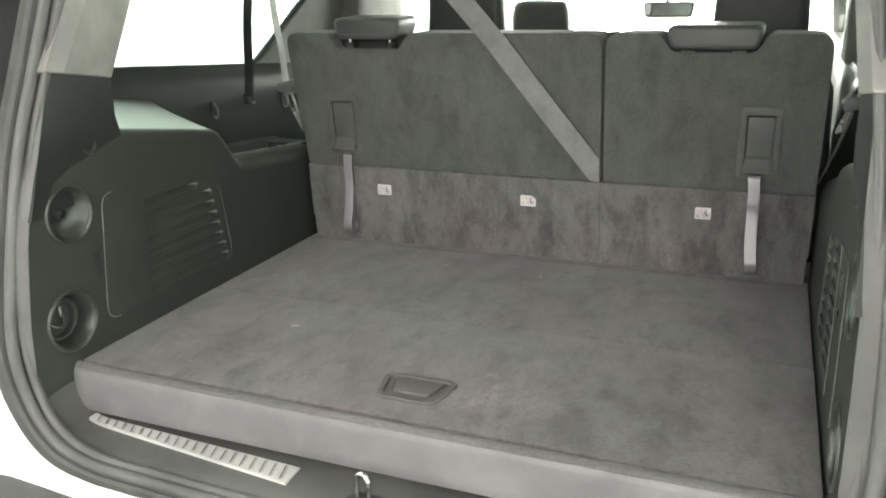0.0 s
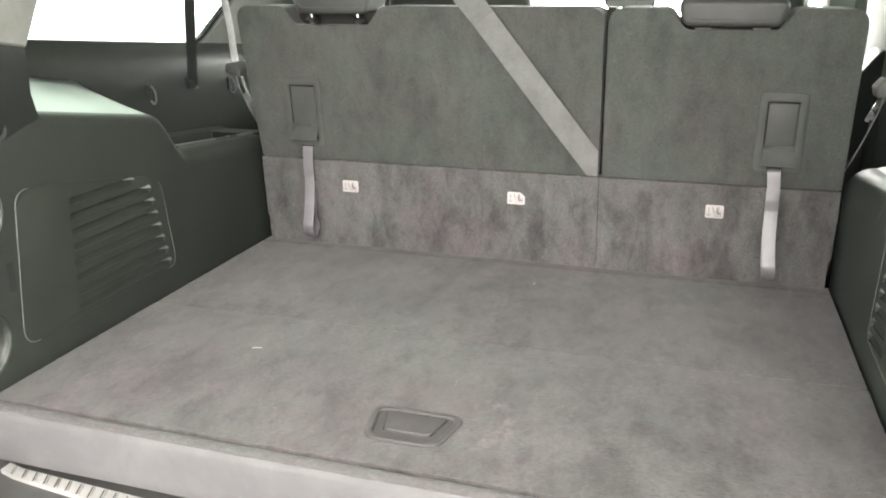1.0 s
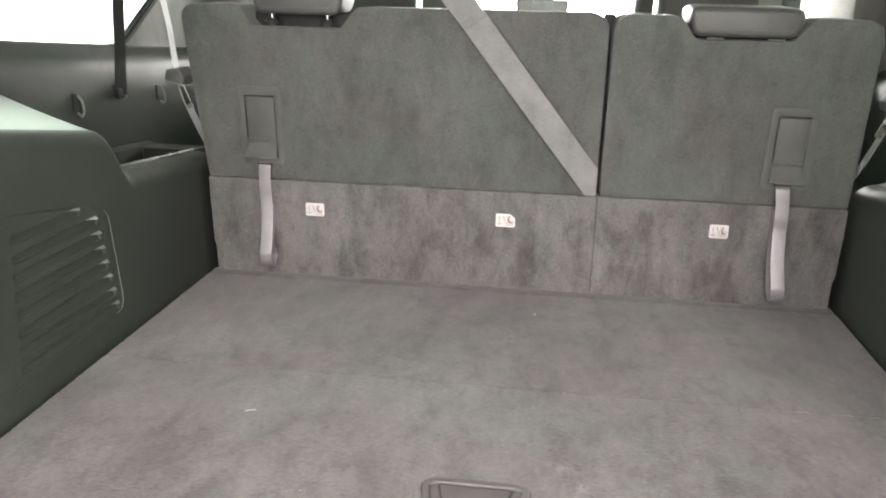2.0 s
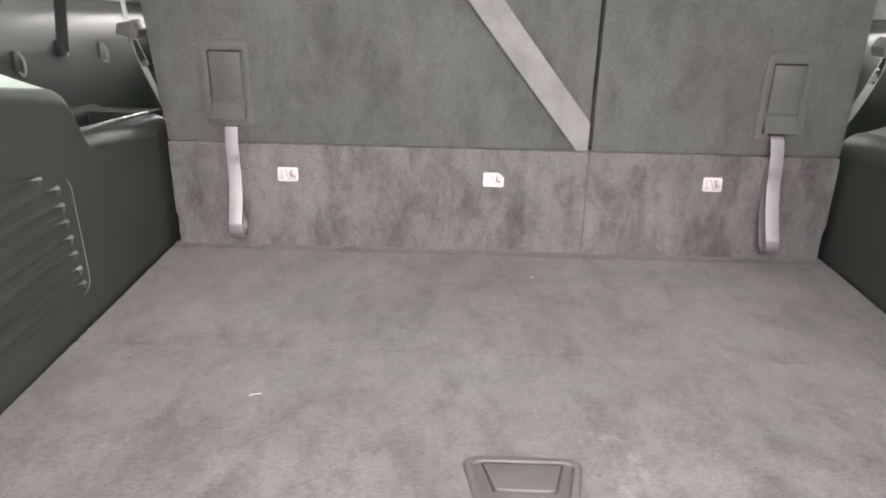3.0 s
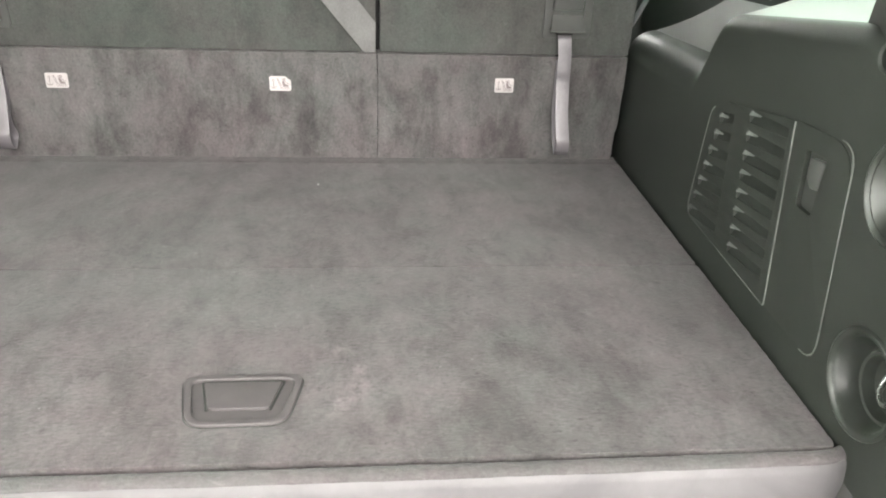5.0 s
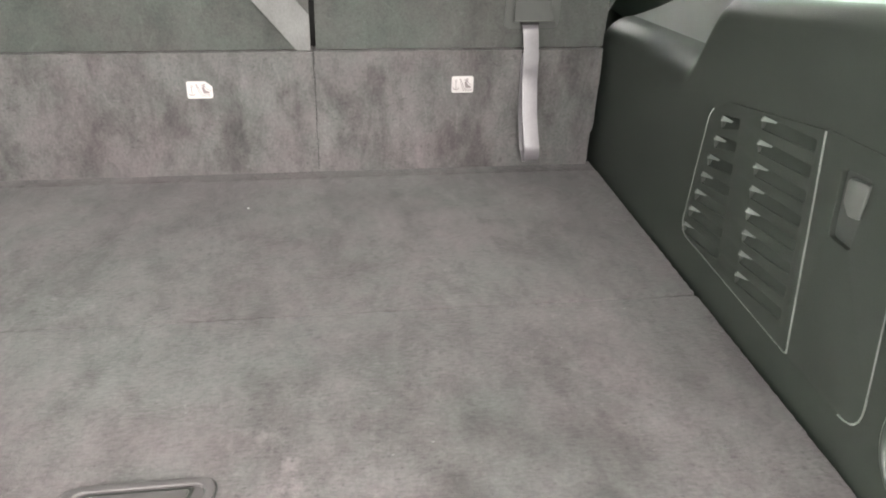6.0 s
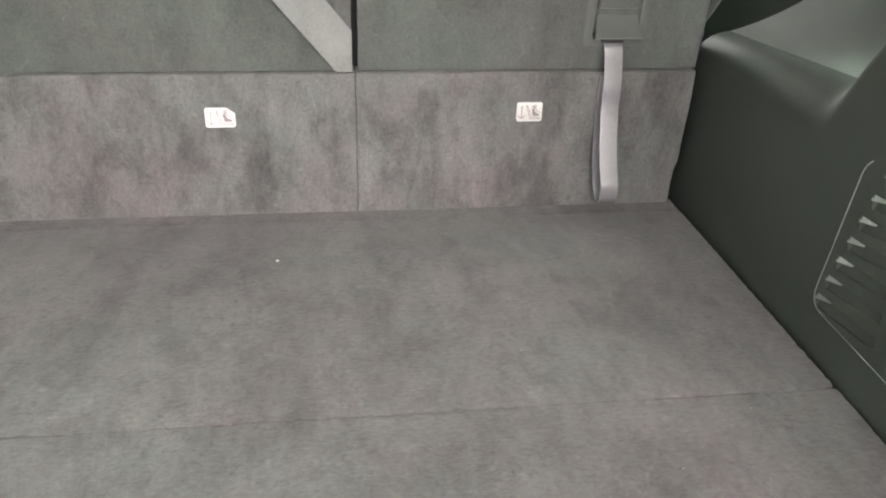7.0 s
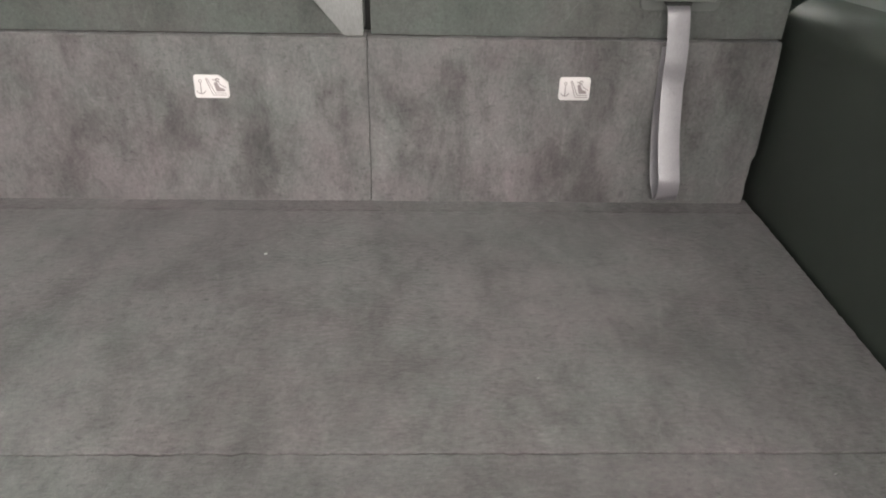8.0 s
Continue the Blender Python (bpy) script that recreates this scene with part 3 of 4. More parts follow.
def shelf_rise(y):
    """How the shelf's skin climbs from the shoulder to the window wall."""
    low = min(1.0, max(0.0, (y - 0.64) / 0.08))
    rise = 0.057 + 0.008 * low
    bow = 0.2 + 0.25 * low
    return [(q, rise * ((1 - bow) * q + bow * q * q)) for q in (0.12, 0.3, 0.48, 0.64, 0.76, 0.88, 1.0)]


COVER = [(0.256, 0.892), (0.652, 0.897), (0.628, 1.068), (0.585, 1.090), (0.405, 1.122), (0.285, 1.132)]
COVER_R = [0.028, 0.022, 0.028, 0.03, 0.2, 0.045]
ys = [0.148 + 0.012 * i for i in range(75)]
REAR_EDGE = [(0.086, 0.79), (0.087, 0.86), (0.092, 0.94), (0.1045, 1.02), (0.1155, 1.08), (0.1297, 1.135)]


def side_trim(s):
    t = thing("side_trim_panel", (s * 0.7, 0.6, 0.8), "charcoal grained plastic cargo side trim with a vent cover", "trim panel")
    cover = fillet(COVER, COVER_R, 6)
    tie, cup, hook = (0.180, 0.926), (0.209, 1.113), (0.272, 1.222)
    holes = [[(0.46 + (y - 0.46) * 0.985, 1.005 + (z - 1.005) * 0.975) for y, z in cover], circle(*tie, 0.049, 28), circle(*cup, 0.044, 28)]
    low = [(y, ztop(y) - shoulder(y, s)) for y in ys]
    outline = [(1.0361, 0.79)] + low[::-1] + REAR_EDGE[::-1]
    bm = bmesh.new()
    plate(bm, "x", outline, s * WALLX, s * (WALLX + 0.002), holes)
    rows = []
    outer = 0.795
    for y in ys:
        z = ztop(y)
        r = shoulder(y, s)
        row = [(s * WALLX, y, z - r)]
        row += [(s * (WALLX + r - r * math.cos(a)), y, z - r + r * math.sin(a)) for a in [radians(d) for d in (8, 16, 26, 38, 50, 62, 74, 90)]]
        if s < 0 and y > 0.742:
            row += [(s * (0.646 + 0.0022 * k), y, z) for k in range(7)]
        else:
            row += [(s * (WALLX + r + (outer - WALLX - r) * q), y, z + dz) for q, dz in shelf_rise(y)]
        rows.append(row)
    # the shelf on top has a glossier, lighter skin, for the window's sheen
    cut = 8
    shelf = bmesh.new()
    if s < 0:
        # the deep end of the shelf stops at the bin
        k = next(i for i, y in enumerate(ys) if y > 0.742)
        grid(bm, [r[:cut + 1] for r in rows[:k]])
        grid(shelf, [r[cut:] for r in rows[:k]])
        grid(bm, rows[k:])
        # end face toward the bin
        z0 = ztop(ys[k - 1])
        grid(bm, [[(s * x, ys[k - 1], z0 + 0.002) for x in (0.644, 0.70, 0.795)], [(s * x, ys[k], z0 - 0.16) for x in (0.644, 0.70, 0.795)]])
        grid(bm, [rows[k - 1][:10], rows[k][:10]])
    else:
        grid(bm, [r[:cut + 1] for r in rows])
        grid(shelf, [r[cut:] for r in rows])
    part("panel", bm, TRIM, t, smooth=40)
    part("shelf_top", shelf, SHELFTOP, t, "satin charcoal shelf over the wheel housing", smooth=60)

    # the panel's rear edge turns outwards to the weatherstrip
    bm = bmesh.new()
    edge = [(y, z, 0.0) for y, z in REAR_EDGE] + [(0.1445, 1.18, 0.003), (0.1588, 1.22, 0.006), (0.1767, 1.27, 0.0065), (0.1970, 1.327, 0.0065)]
    grid(bm, [[(s * (WALLX + 0.0005 - q), y, z), (s * (WALLX + 0.006 - q), y - 0.004, z), (s * (WALLX + 0.026 - q), y - 0.005, z)] for y, z, q in edge])
    part("edge_return", bm, RUBBER, t, "grey turned rear edge", smooth=60)

    # upper quarter: wall, waist curve and window ledge
    bm = bmesh.new()
    up = [(0.790, 1.0), (0.790, 1.10), (0.790, 1.16), (0.7905, 1.20), (0.7915, 1.225), (0.7935, 1.244), (0.797, 1.258), (0.803, 1.270), (0.811, 1.280), (0.8205, 1.289), (0.829, 1.2965), (0.8335, 1.301), (0.8345, 1.304)]
    yy = [0.28 + 0.04 * i for i in range(34)]
    grid(bm, [[(s * x, y, z + 0.07 * (0.85 - y) * max(0.0, (z - 1.15) / 0.14)) for x, z in up] for y in yy])
    part("upper_panel", bm, LEDGE, t, "satin charcoal panel curving up to the quarter window", smooth=60)
    for y, z in ((0.862, 1.193), (1.18, 1.176)):
        bm = plate(bmesh.new(), "x", fillet([(y - 0.009, z - 0.010), (y + 0.006, z - 0.010), (y + 0.006, z + 0.021), (y - 0.009, z + 0.021)], 0.006), s * 0.7865, s * 0.791, (), 0.001)
        base = part("net_hook", bm, BLACKTRIM, t, "black net hook")
        bm = tube(bmesh.new(), smooth_path([(s * 0.786, y + 0.003, z + 0.018), (s * 0.779, y + 0.005, z + 0.006), (s * 0.777, y + 0.004, z - 0.012), (s * 0.778, y - 0.003, z - 0.019), (s * 0.781, y - 0.008, z - 0.012)], 5), 0.0022, 8)
        part("loop", bm, BEAD, base, "pale hook loop", smooth=60)
    bm = bmesh.new()
    plate(bm, "x", fillet([(0.999, 1.190), (1.031, 1.190), (1.033, 1.216), (0.997, 1.216)], 0.005), s * 0.787, s * 0.80, (), 0.003)
    part("belt_guide", bm, BLACKTRIM, t)

    # vent cover
    w0, w1 = s * (WALLX - 0.0016), s * (WALLX + 0.010)
    # back plate coloured dark for the shade behind the louvres
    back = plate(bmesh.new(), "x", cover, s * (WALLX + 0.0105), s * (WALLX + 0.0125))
    part("vent_back", back, TRIMSHADE, t)
    if s > 0:
        div = 0.393
        g = [(div - 0.0115, 0.8945), (0.648, 0.8995), (0.6255, 1.066), (0.584, 1.0875), (div + 0.0150, 1.1185)]
        door = fillet([(0.2585, 0.8945), (div - 0.014, 0.8945), (div + 0.012, 1.1205), (0.2865, 1.129)], [0.028, 0.003, 0.003, 0.045], 6)
        pocket = fillet([(0.334, 1.034), (0.366, 1.034), (0.371, 1.098), (0.328, 1.103)], 0.006, 4)
        d = part("vent_door", plate(bmesh.new(), "x", door, w0, w1, [pocket], 0.0035, 4), TRIM, t, "charcoal access door with a finger latch")
        part("latch_well", plate(bmesh.new(), "x", pocket, s * (WALLX + 0.004), s * (WALLX + 0.012)), PADDLE, d)
        bm = bmesh.new()
        plate(bm, "x", fillet([(0.334, 1.064), (0.350, 1.060), (0.361, 1.070), (0.362, 1.092), (0.333, 1.097)], 0.005, 4), s * (WALLX - 0.001), s * (WALLX + 0.009), (), 0.002)
        part("latch_paddle", bm, LATCHGREY, d, "grey latch paddle")
        cols = [(0.416, 0.512, 8, 1.090, 0.916, -0.014), (0.556, 0.594, 7, 1.062, 0.909, 0.045)]
        outline_g = fillet(g, [0.003, 0.02, 0.026, 0.03, 0.003], 6)
    else:
        outline_g = fillet([(0.2585, 0.8945), (0.648, 0.8995), (0.6255, 1.066), (0.584, 1.0875), (0.405, 1.1195), (0.2875, 1.1295)], COVER_R, 6)
        cols = [(0.392, 0.586, 8, 1.088, 0.912, 0.044)]
    slots, bars = [], []
    for y0, y1, k, za, zb, grow in cols:
        for i in range(k):
            f = i / (k - 1)
            z = za + (zb - za) * f
            a, b = y0 - 0.012 * f, y1 + grow * f
            if s < 0 and i == 0:
                b = 0.548
            lift = 0.010 if s > 0 else 0.0
            slots.append([(a, z - 0.0062 + lift), (b, z - 0.0075), (b + 0.002, z + 0.0075), (a, z + 0.0062 + lift)])
            bars.append((a, b, z, lift))
    gp = part("vent_grille", plate(bmesh.new(), "x", outline_g, w0, w1, [fillet(q, 0.0025, 2) for q in slots], 0.0022, 3), TRIM, t, "charcoal louvred vent grille")
    # pale line drawn for the highlight on the grille's rim
    bm = bmesh.new()
    tube(bm, [(w0, y, z) for y, z in outline_g if y > 0.30 and (y > 0.60 or z < 0.93)][:-1], 0.0008, 6)
    part("edge_bead", bm, BEAD, gp, "pale bead drawn as an edge highlight", smooth=60)
    for a, b, z, lift in bars:
        # louver: a blade that leans into its slot, with a ramp that rises to the front end
        bm = bmesh.new()
        xo, xi = s * (WALLX + 0.0005), s * (WALLX + 0.0085)
        grid(bm, [[(xo, a, z - 0.0075 + lift), (xo, a, z - 0.0060 + lift), (xi, a, z + 0.0068 + lift)], [(xo, b, z - 0.0085), (xo, b, z - 0.0070), (xi, b, z + 0.0078)]])
        slat = part("slat", bm, TRIM, gp, smooth=0)
        # pale triangle draws the glint at the slot's front end
        bm = bmesh.new()
        tip = [(-0.0010, b + 0.003, z + 0.0068), (-0.0026, b + 0.003, z + 0.0004), (0.0082, b - 0.021, z + 0.0036)]
        bm.faces.new([bm.verts.new((s * (WALLX + p), y, h)) for p, y, h in tip])
        part("slat_tip", bm, TIPGLINT, slat, "ramped slat tip with its glint in the colour", smooth=0)

    # pale bead along the edges of the cover, their highlights put into colour
    x = s * (WALLX - 0.0016)
    edge = fillet([(0.2575, 0.8935), (0.34, 0.8935), (0.34, 1.1275), (0.2855, 1.1305)], [0.028, 0, 0, 0.045], 6)
    rear_edge = [p for p in edge if p[0] < 0.335]
    half = len(rear_edge) // 2
    path = rear_edge[half:] + rear_edge[:half]
    bm = bmesh.new()
    tube(bm, [(x, y, z) for y, z in path], 0.0010, 6)
    part("edge_bead", bm, BEAD, t, "pale bead drawn as an edge highlight", smooth=60)
    if s > 0:
        bm = bmesh.new()
        tube(bm, [(x, 0.3805, 0.896), (x, 0.4065, 1.118)], 0.0011, 6)
        part("edge_bead", bm, BEAD, t, "pale bead drawn as an edge highlight", smooth=60)
    # tie-down bowl with its ring
    bm = bmesh.new()
    revolve(bm, "x", *tie, s * WALLX, [(0.057, 0.001), (0.0565, -0.002), (0.054, -0.0035), (0.050, -0.002), (0.047, 0.004), (0.043, 0.018), (0.038, 0.028), (0, 0.033)], s, 40)
    bowl = part("tie_down_bowl", bm, BOWLTRIM, t, "recessed charcoal tie-down bowl", smooth=50)
    bm = bmesh.new()
    revolve(bm, "x", 0.161, 0.934, s * WALLX, [(0.0385, 0.030), (0.0375, 0.011), (0.0355, 0.007), (0.0325, 0.008), (0.0295, 0.020), (0.0, 0.025)], s, 32)
    part("boss", bm, BOWLTRIM, bowl, smooth=50)
    bm = bmesh.new()
    ry = tie[0] - 0.024
    ring = [(s * (WALLX + 0.020 - 0.012 * math.sin(math.pi * i / 16)), ry + 0.0165 * math.cos(math.pi + math.pi * i / 16), tie[1] + 0.014 - 0.019 * math.sin(math.pi * i / 16)) for i in range(17)]
    tube(bm, [(s * (WALLX + 0.020), ry - 0.0165, tie[1] + 0.026)] + ring + [(s * (WALLX + 0.020), ry + 0.0165, tie[1] + 0.026)], 0.0027, 8)
    part("ring", bm, STEEL, bowl, "steel tie-down ring", smooth=60)
    # shallow dish above it
    bm = bmesh.new()
    revolve(bm, "x", *cup, s * WALLX, [(0.052, 0.001), (0.0515, -0.0015), (0.049, -0.003), (0.045, -0.001), (0.037, 0.013), (0.026, 0.021), (0.016, 0.023), (0.013, 0.018), (0.010, 0.018), (0.009, 0.026), (0.0, 0.028)], s, 40)
    part("bag_hook_dish", bm, BOWLTRIM, t, "round charcoal bag hook dish", smooth=50)
    bm = bmesh.new()
    revolve(bm, "x", *hook, s * WALLX, [(0.017, 0.012), (0.0165, -0.003), (0.0145, -0.006), (0.0115, -0.004), (0.0105, 0.006), (0, 0.008)], s, 24)
    part("shade_hook", bm, TRIM, t, smooth=50)
    if s < 0:
        # flat black plate for the shade in the finger notch at the cover's back edge
        part("finger_notch", box(bmesh.new(), s * (WALLX + 0.0), s * (WALLX - 0.0008), 0.250, 0.262, 0.985, 1.03, 0.0), BLACKTRIM, t, smooth=0)
        # storage bin beside the seat
        bm = bmesh.new()
        z1 = ztop(0.85)
        rim_z = lambda y: ztop(y) + 0.001
        floor_z = z1 - 0.085
        loop = [(0.660, 0.750), (0.768, 0.750), (0.768, 1.05), (0.660, 1.05)]
        ins = [(0.664, 0.756), (0.762, 0.756), (0.762, 1.044), (0.664, 1.044)]
        top = [bm.verts.new((s * x, y, rim_z(y))) for x, y in loop]
        bot = [bm.verts.new((s * x, y, floor_z)) for x, y in ins]
        for k in range(4):
            bm.faces.new((top[k - 1], top[k], bot[k], bot[k - 1]))
        bm.faces.new(bot)
        # ledge round the bin
        grid(bm, [[(s * 0.768, y, rim_z(y)), (s * 0.797, y, rim_z(y) + 0.008)] for y in (0.735, 0.85, 1.12)])
        grid(bm, [[(s * 0.655, y, rim_z(y)), (s * 0.768, y, rim_z(y))] for y in (1.05, 1.12)])
        b = part("storage_bin", bm, TRIM, t, "open storage bin moulded beside the seat", smooth=0)
        # pale tube carries the glossy highlight of the bin's rim
        bm = bmesh.new()
        tube(bm, smooth_path([(s * 0.765, 0.752, ztop(0.75) + 0.001), (s * 0.70, 0.750, ztop(0.75) + 0.001), (s * 0.666, 0.750, ztop(0.75) + 0.002), (s * 0.656, 0.764, ztop(0.764) + 0.002), (s * 0.655, 0.9, ztop(0.9) + 0.002), (s * 0.655, 1.04, ztop(1.04) + 0.002)], 5), 0.0034, 8)
        part("rim", bm, BEAD, b, "bin rim with its highlight in pale colour", smooth=60)
        # pale line for the highlight in the bin's far corner
        bm = bmesh.new()
        tube(bm, [(s * 0.766, 1.046, floor_z), (s * 0.767, 1.048, rim_z(1.05)), (s * 0.664, 1.049, rim_z(1.05))], 0.0018, 6)
        part("inner_edge", bm, LIPGREY, b, "pale line drawn as the inner corner highlight", smooth=60)
    return t


for s in (-1, 1):
    side_trim(s)


# ---- rear pillar trims ----
def pillar(s):
    def ring(z, lean, grow=0.0):
        dx, dy = -0.10 * lean, 0.44 * lean
        sec = [(0.604, 0.196), (0.592, 0.224), (0.602, 0.325), (0.607, 0.345), (0.624, 0.358), (0.84, 0.42), (0.86, 0.196)]
        return [(s * (x + dx - grow + (0.018 if s > 0 and y > 0.3 else 0.0)), y + dy, z + (0.16 * (0.345 - y) if 1.3 < z < 1.36 else 0)) for x, y in sec]
    t = thing("rear_pillar_trim", (s * 0.7, 0.28, 1.2), "light grey pillar cover above a black lower trim", "pillar trim")
    bm = bmesh.new()
    rows = [ring(z, 0.0, g) for z, g in ((1.12, -0.036), (1.17, -0.026), (1.205, -0.0155), (1.235, -0.007), (1.265, -0.002), (1.30, 0.0), (1.331, 0.0))]
    rows[3] = [(x, y + (0.012 if 1 < i < 6 else 0), z) for i, (x, y, z) in enumerate(rows[3])]
    for k in range(3):
        rows[k] = [(x, y + (0.03 if 1 < i < 6 else 0), z) for i, (x, y, z) in enumerate(rows[k])]
    # its rear edge keeps to the line of the weatherstrip
    for r in rows:
        z = r[0][2]
        ye = 0.160 + 0.357 * (z - 1.22)
        r[0] = (s * 0.606, ye, z)
        r[6] = (s * 0.86, ye, z)
    vs = grid(bm, rows, True)
    bm.faces.new(vs[-1])
    part("lower_trim", bm, PILLARLOW, t, "black lower pillar trim", smooth=35)
    bm = bmesh.new()
    vs = grid(bm, [ring(1.3315, 0.0, 0.001), ring(1.334, 0.0, 0.0035), ring(1.5, 0.17, 0.0035), ring(1.66, 0.33, 0.0035), ring(1.84, 0.50, 0.0035)], True)
    bm.faces.new(vs[0])
    part("cover", bm, PILLARGREY, t, "light grey pillar cover", smooth=25)


for s in (-1, 1):
    pillar(s)


# ---- quarter windows ----
def quarter_window(s):
    t = thing("quarter_window", (s * 0.85, 0.8, 1.29), "fixed rear quarter window with a black rubber edge", "window", kind="structure")
    lean = 0.18
    hole = fillet([(0.30, 1.338), (1.145, 1.276), (1.50, 1.53), (1.46, 1.76), (0.55, 1.76)], [0.03, 0.10, 0.12, 0.08, 0.06], 7)
    outer = [(0.18, 1.25), (1.64, 1.22), (1.68, 1.86), (0.40, 1.86)]

    def tilt(bm):
        for v in bm.verts:
            v.co.x -= s * lean * (v.co.z - 1.28)
        return bm
    part("surround", tilt(plate(bmesh.new(), "x", outer, s * 0.838, s * 0.865, [hole], 0.004)), PILLARGREY, t, "pale grey window surround")
    inner = [(0.80 + (y - 0.80) * 0.985, 1.52 + (z - 1.52) * 0.975) for y, z in hole]
    part("rubber_edge", tilt(plate(bmesh.new(), "x", [(0.80 + (y - 0.80) * 1.004, 1.52 + (z - 1.52) * 1.006) for y, z in hole], s * 0.846, s * 0.858, [inner])), BLACKTRIM, t, "black window rubber")
    part("pane", tilt(plate(bmesh.new(), "x", inner, s * 0.851, s * 0.854)), GLASS, t, smooth=0)


for s in (-1, 1):
    quarter_window(s)


# ---- third row seats ----
def lean_back(bm, z0=1.046, k=0.105):
    for v in bm.verts:
        v.co.y -= k * (v.co.z - z0)
    return bm


def third_row(name, x0, x1, rest0, rest1, latch, strap_x, strap_lean, tags, label):
    t = thing(name, ((x0 + x1) / 2, 1.05, FLOOR), label, "car seat", "third row seats")
    out0 = 0.024 if x0 < -0.5 else 0.0
    top = 1.374
    b0, b1 = x0 + 0.0026 * (x0 > 0), x1 - 0.0026 * (x1 < 0.5)
    o = fillet([(b0, 1.0475), (b1, 1.0475), (b1, top), (rest1 + 0.022, top), (rest1 - 0.008, 1.336), (rest0 + 0.008, 1.336), (rest0 - 0.022, top), (b0 - out0, top)],
               [0.002, 0.002, 0.032, 0.022, 0.014, 0.014, 0.022, 0.032], 6)
    back = part("backrest", lean_back(plate(bmesh.new(), "y", dense(o, 0.05), 0.992, 1.12, (), 0.020, 6)), SEATCLOTH, t, "grey cloth seat back", smooth=50)
    # carpeted flap below
    f0 = x0 - 0.0011 * (x0 > 0)
    f1 = x1 + 0.0011 * (x1 < 0.5)
    e = wobble(dense(fillet([(f0 + 0.003 * (x0 < -0.5), FLOOR - 0.004), (f1 - 0.003 * (x1 > 0.5), FLOOR - 0.004), (f1 - 0.003 * (x1 > 0.5), 0.905), (f1, 0.912), (f1, 1.045), (f0, 1.045), (f0, 0.912), (f0 + 0.003 * (x0 < -0.5), 0.905)], 0.0015, 2), 0.012), 0.0012, 60)
    bm = plate(bmesh.new(), "y", e, 0.9855, 1.02, (), 0.0018, 3)
    for v in bm.verts:
        v.co.y += 0.014 * (1.046 - v.co.z) / 0.196
    part("carpet_flap", bm, FLAP, t, "mottled grey carpet flap", smooth=50)
    # head restraint folded into its notch
    hw = (rest0 + rest1) / 2
    bm = bmesh.new()
    ht, hb = (1.408, 1.358) if x0 < -0.5 else (1.390, 1.341)
    wide = 0.0 if x0 < -0.5 else 0.009
    h = fillet([(rest0 + 0.012 - wide, hb), (rest1 - 0.012 + wide, hb), (rest1 + 0.003 + wide, ht), (rest0 - 0.003 - wide, ht)], [0.020, 0.020, 0.022, 0.022], 7)
    plate(bm, "y", h, 0.955, 1.06, (), 0.022, 8)
    for v in bm.verts:
        v.co.z += 0.03 * (v.co.y - 0.955)
    rest = part("headrest", bm, LEATHER, t, "dark leather head restraint", smooth=60)
    bm = bmesh.new()
    tube(bm, smooth_path([(rest0 + 0.010 - wide, 0.9545, ht - 0.010), (rest0 + 0.018 - wide, 0.9545, hb + 0.022), (rest0 + 0.030 - wide, 0.9545, hb + 0.0135), (hw, 0.9545, hb + 0.0125), (rest1 - 0.030 + wide, 0.9545, hb + 0.0135), (rest1 - 0.018 + wide, 0.9545, hb + 0.022), (rest1 - 0.010 + wide, 0.9545, ht - 0.010)], 6), 0.0006, 6)
    part("stitching", bm, PIPING, rest, "pale stitched seam", smooth=60)
    for k in (-1, 1):
        bm = bmesh.new()
        tube(bm, [(hw + k * 0.052, 0.985, 1.33), (hw + k * 0.052, 0.975, 1.375)], 0.006)
        post = part("post", bm, CHROME, rest, "chromed post", smooth=60)
        bm = bmesh.new()
        revolve(bm, "z", hw + k * 0.052, 0.982, 1.340, [(0.014, 0.0), (0.014, 0.006), (0.010, 0.010), (0.007, 0.010)], 1, 18)
        part("guide", bm, BLACKTRIM, post, smooth=40)
    if x0 > 0:
        for k in (-1, 1):
            part("post_collar", tube(bmesh.new(), [(hw + k * 0.05 - 0.014, 0.957, 1.3385), (hw + k * 0.05 + 0.014, 0.957, 1.3385)], 0.0022, 8), LATCHGREY, rest, "grey post collar", smooth=60)
    # black filler added behind the notch so that its gap looks dark
    part("notch_filler", box(bmesh.new(), rest0 - 0.004, rest1 + 0.004, 1.0, 1.09, 1.2, 1.362, 0.004), BLACKTRIM, back, "black filler that darkens the gap below the head restraint")
    # release latch with its bezel and lip
    a, b = latch
    bez = fillet([(a - 0.0135, 1.078), (b + 0.0135, 1.078), (b + 0.012, 1.2265), (a - 0.012, 1.2265)], 0.009, 4)
    inn = fillet([(a, 1.0895), (b, 1.0895), (b, 1.2105), (a, 1.2105)], 0.004, 3)
    bz = part("latch_bezel", lean_back(plate(bmesh.new(), "y", bez, 0.9885, 1.0, [inn], 0.002, 2)), LATCHGREY, t, "grey plastic latch bezel")
    part("well", lean_back(plate(bmesh.new(), "y", inn, 0.998, 1.001)), TRIM, bz)
    bm = plate(bmesh.new(), "y", fillet([(a + 0.003, 1.126), (b - 0.003, 1.126), (b - 0.0025, 1.2070), (a + 0.0025, 1.2070)], 0.003, 3), 0.9895, 0.997, (), 0.002, 2)
    part("handle", lean_back(bm), LATCHGREY, bz, "grey release handle")
    bm = bmesh.new()
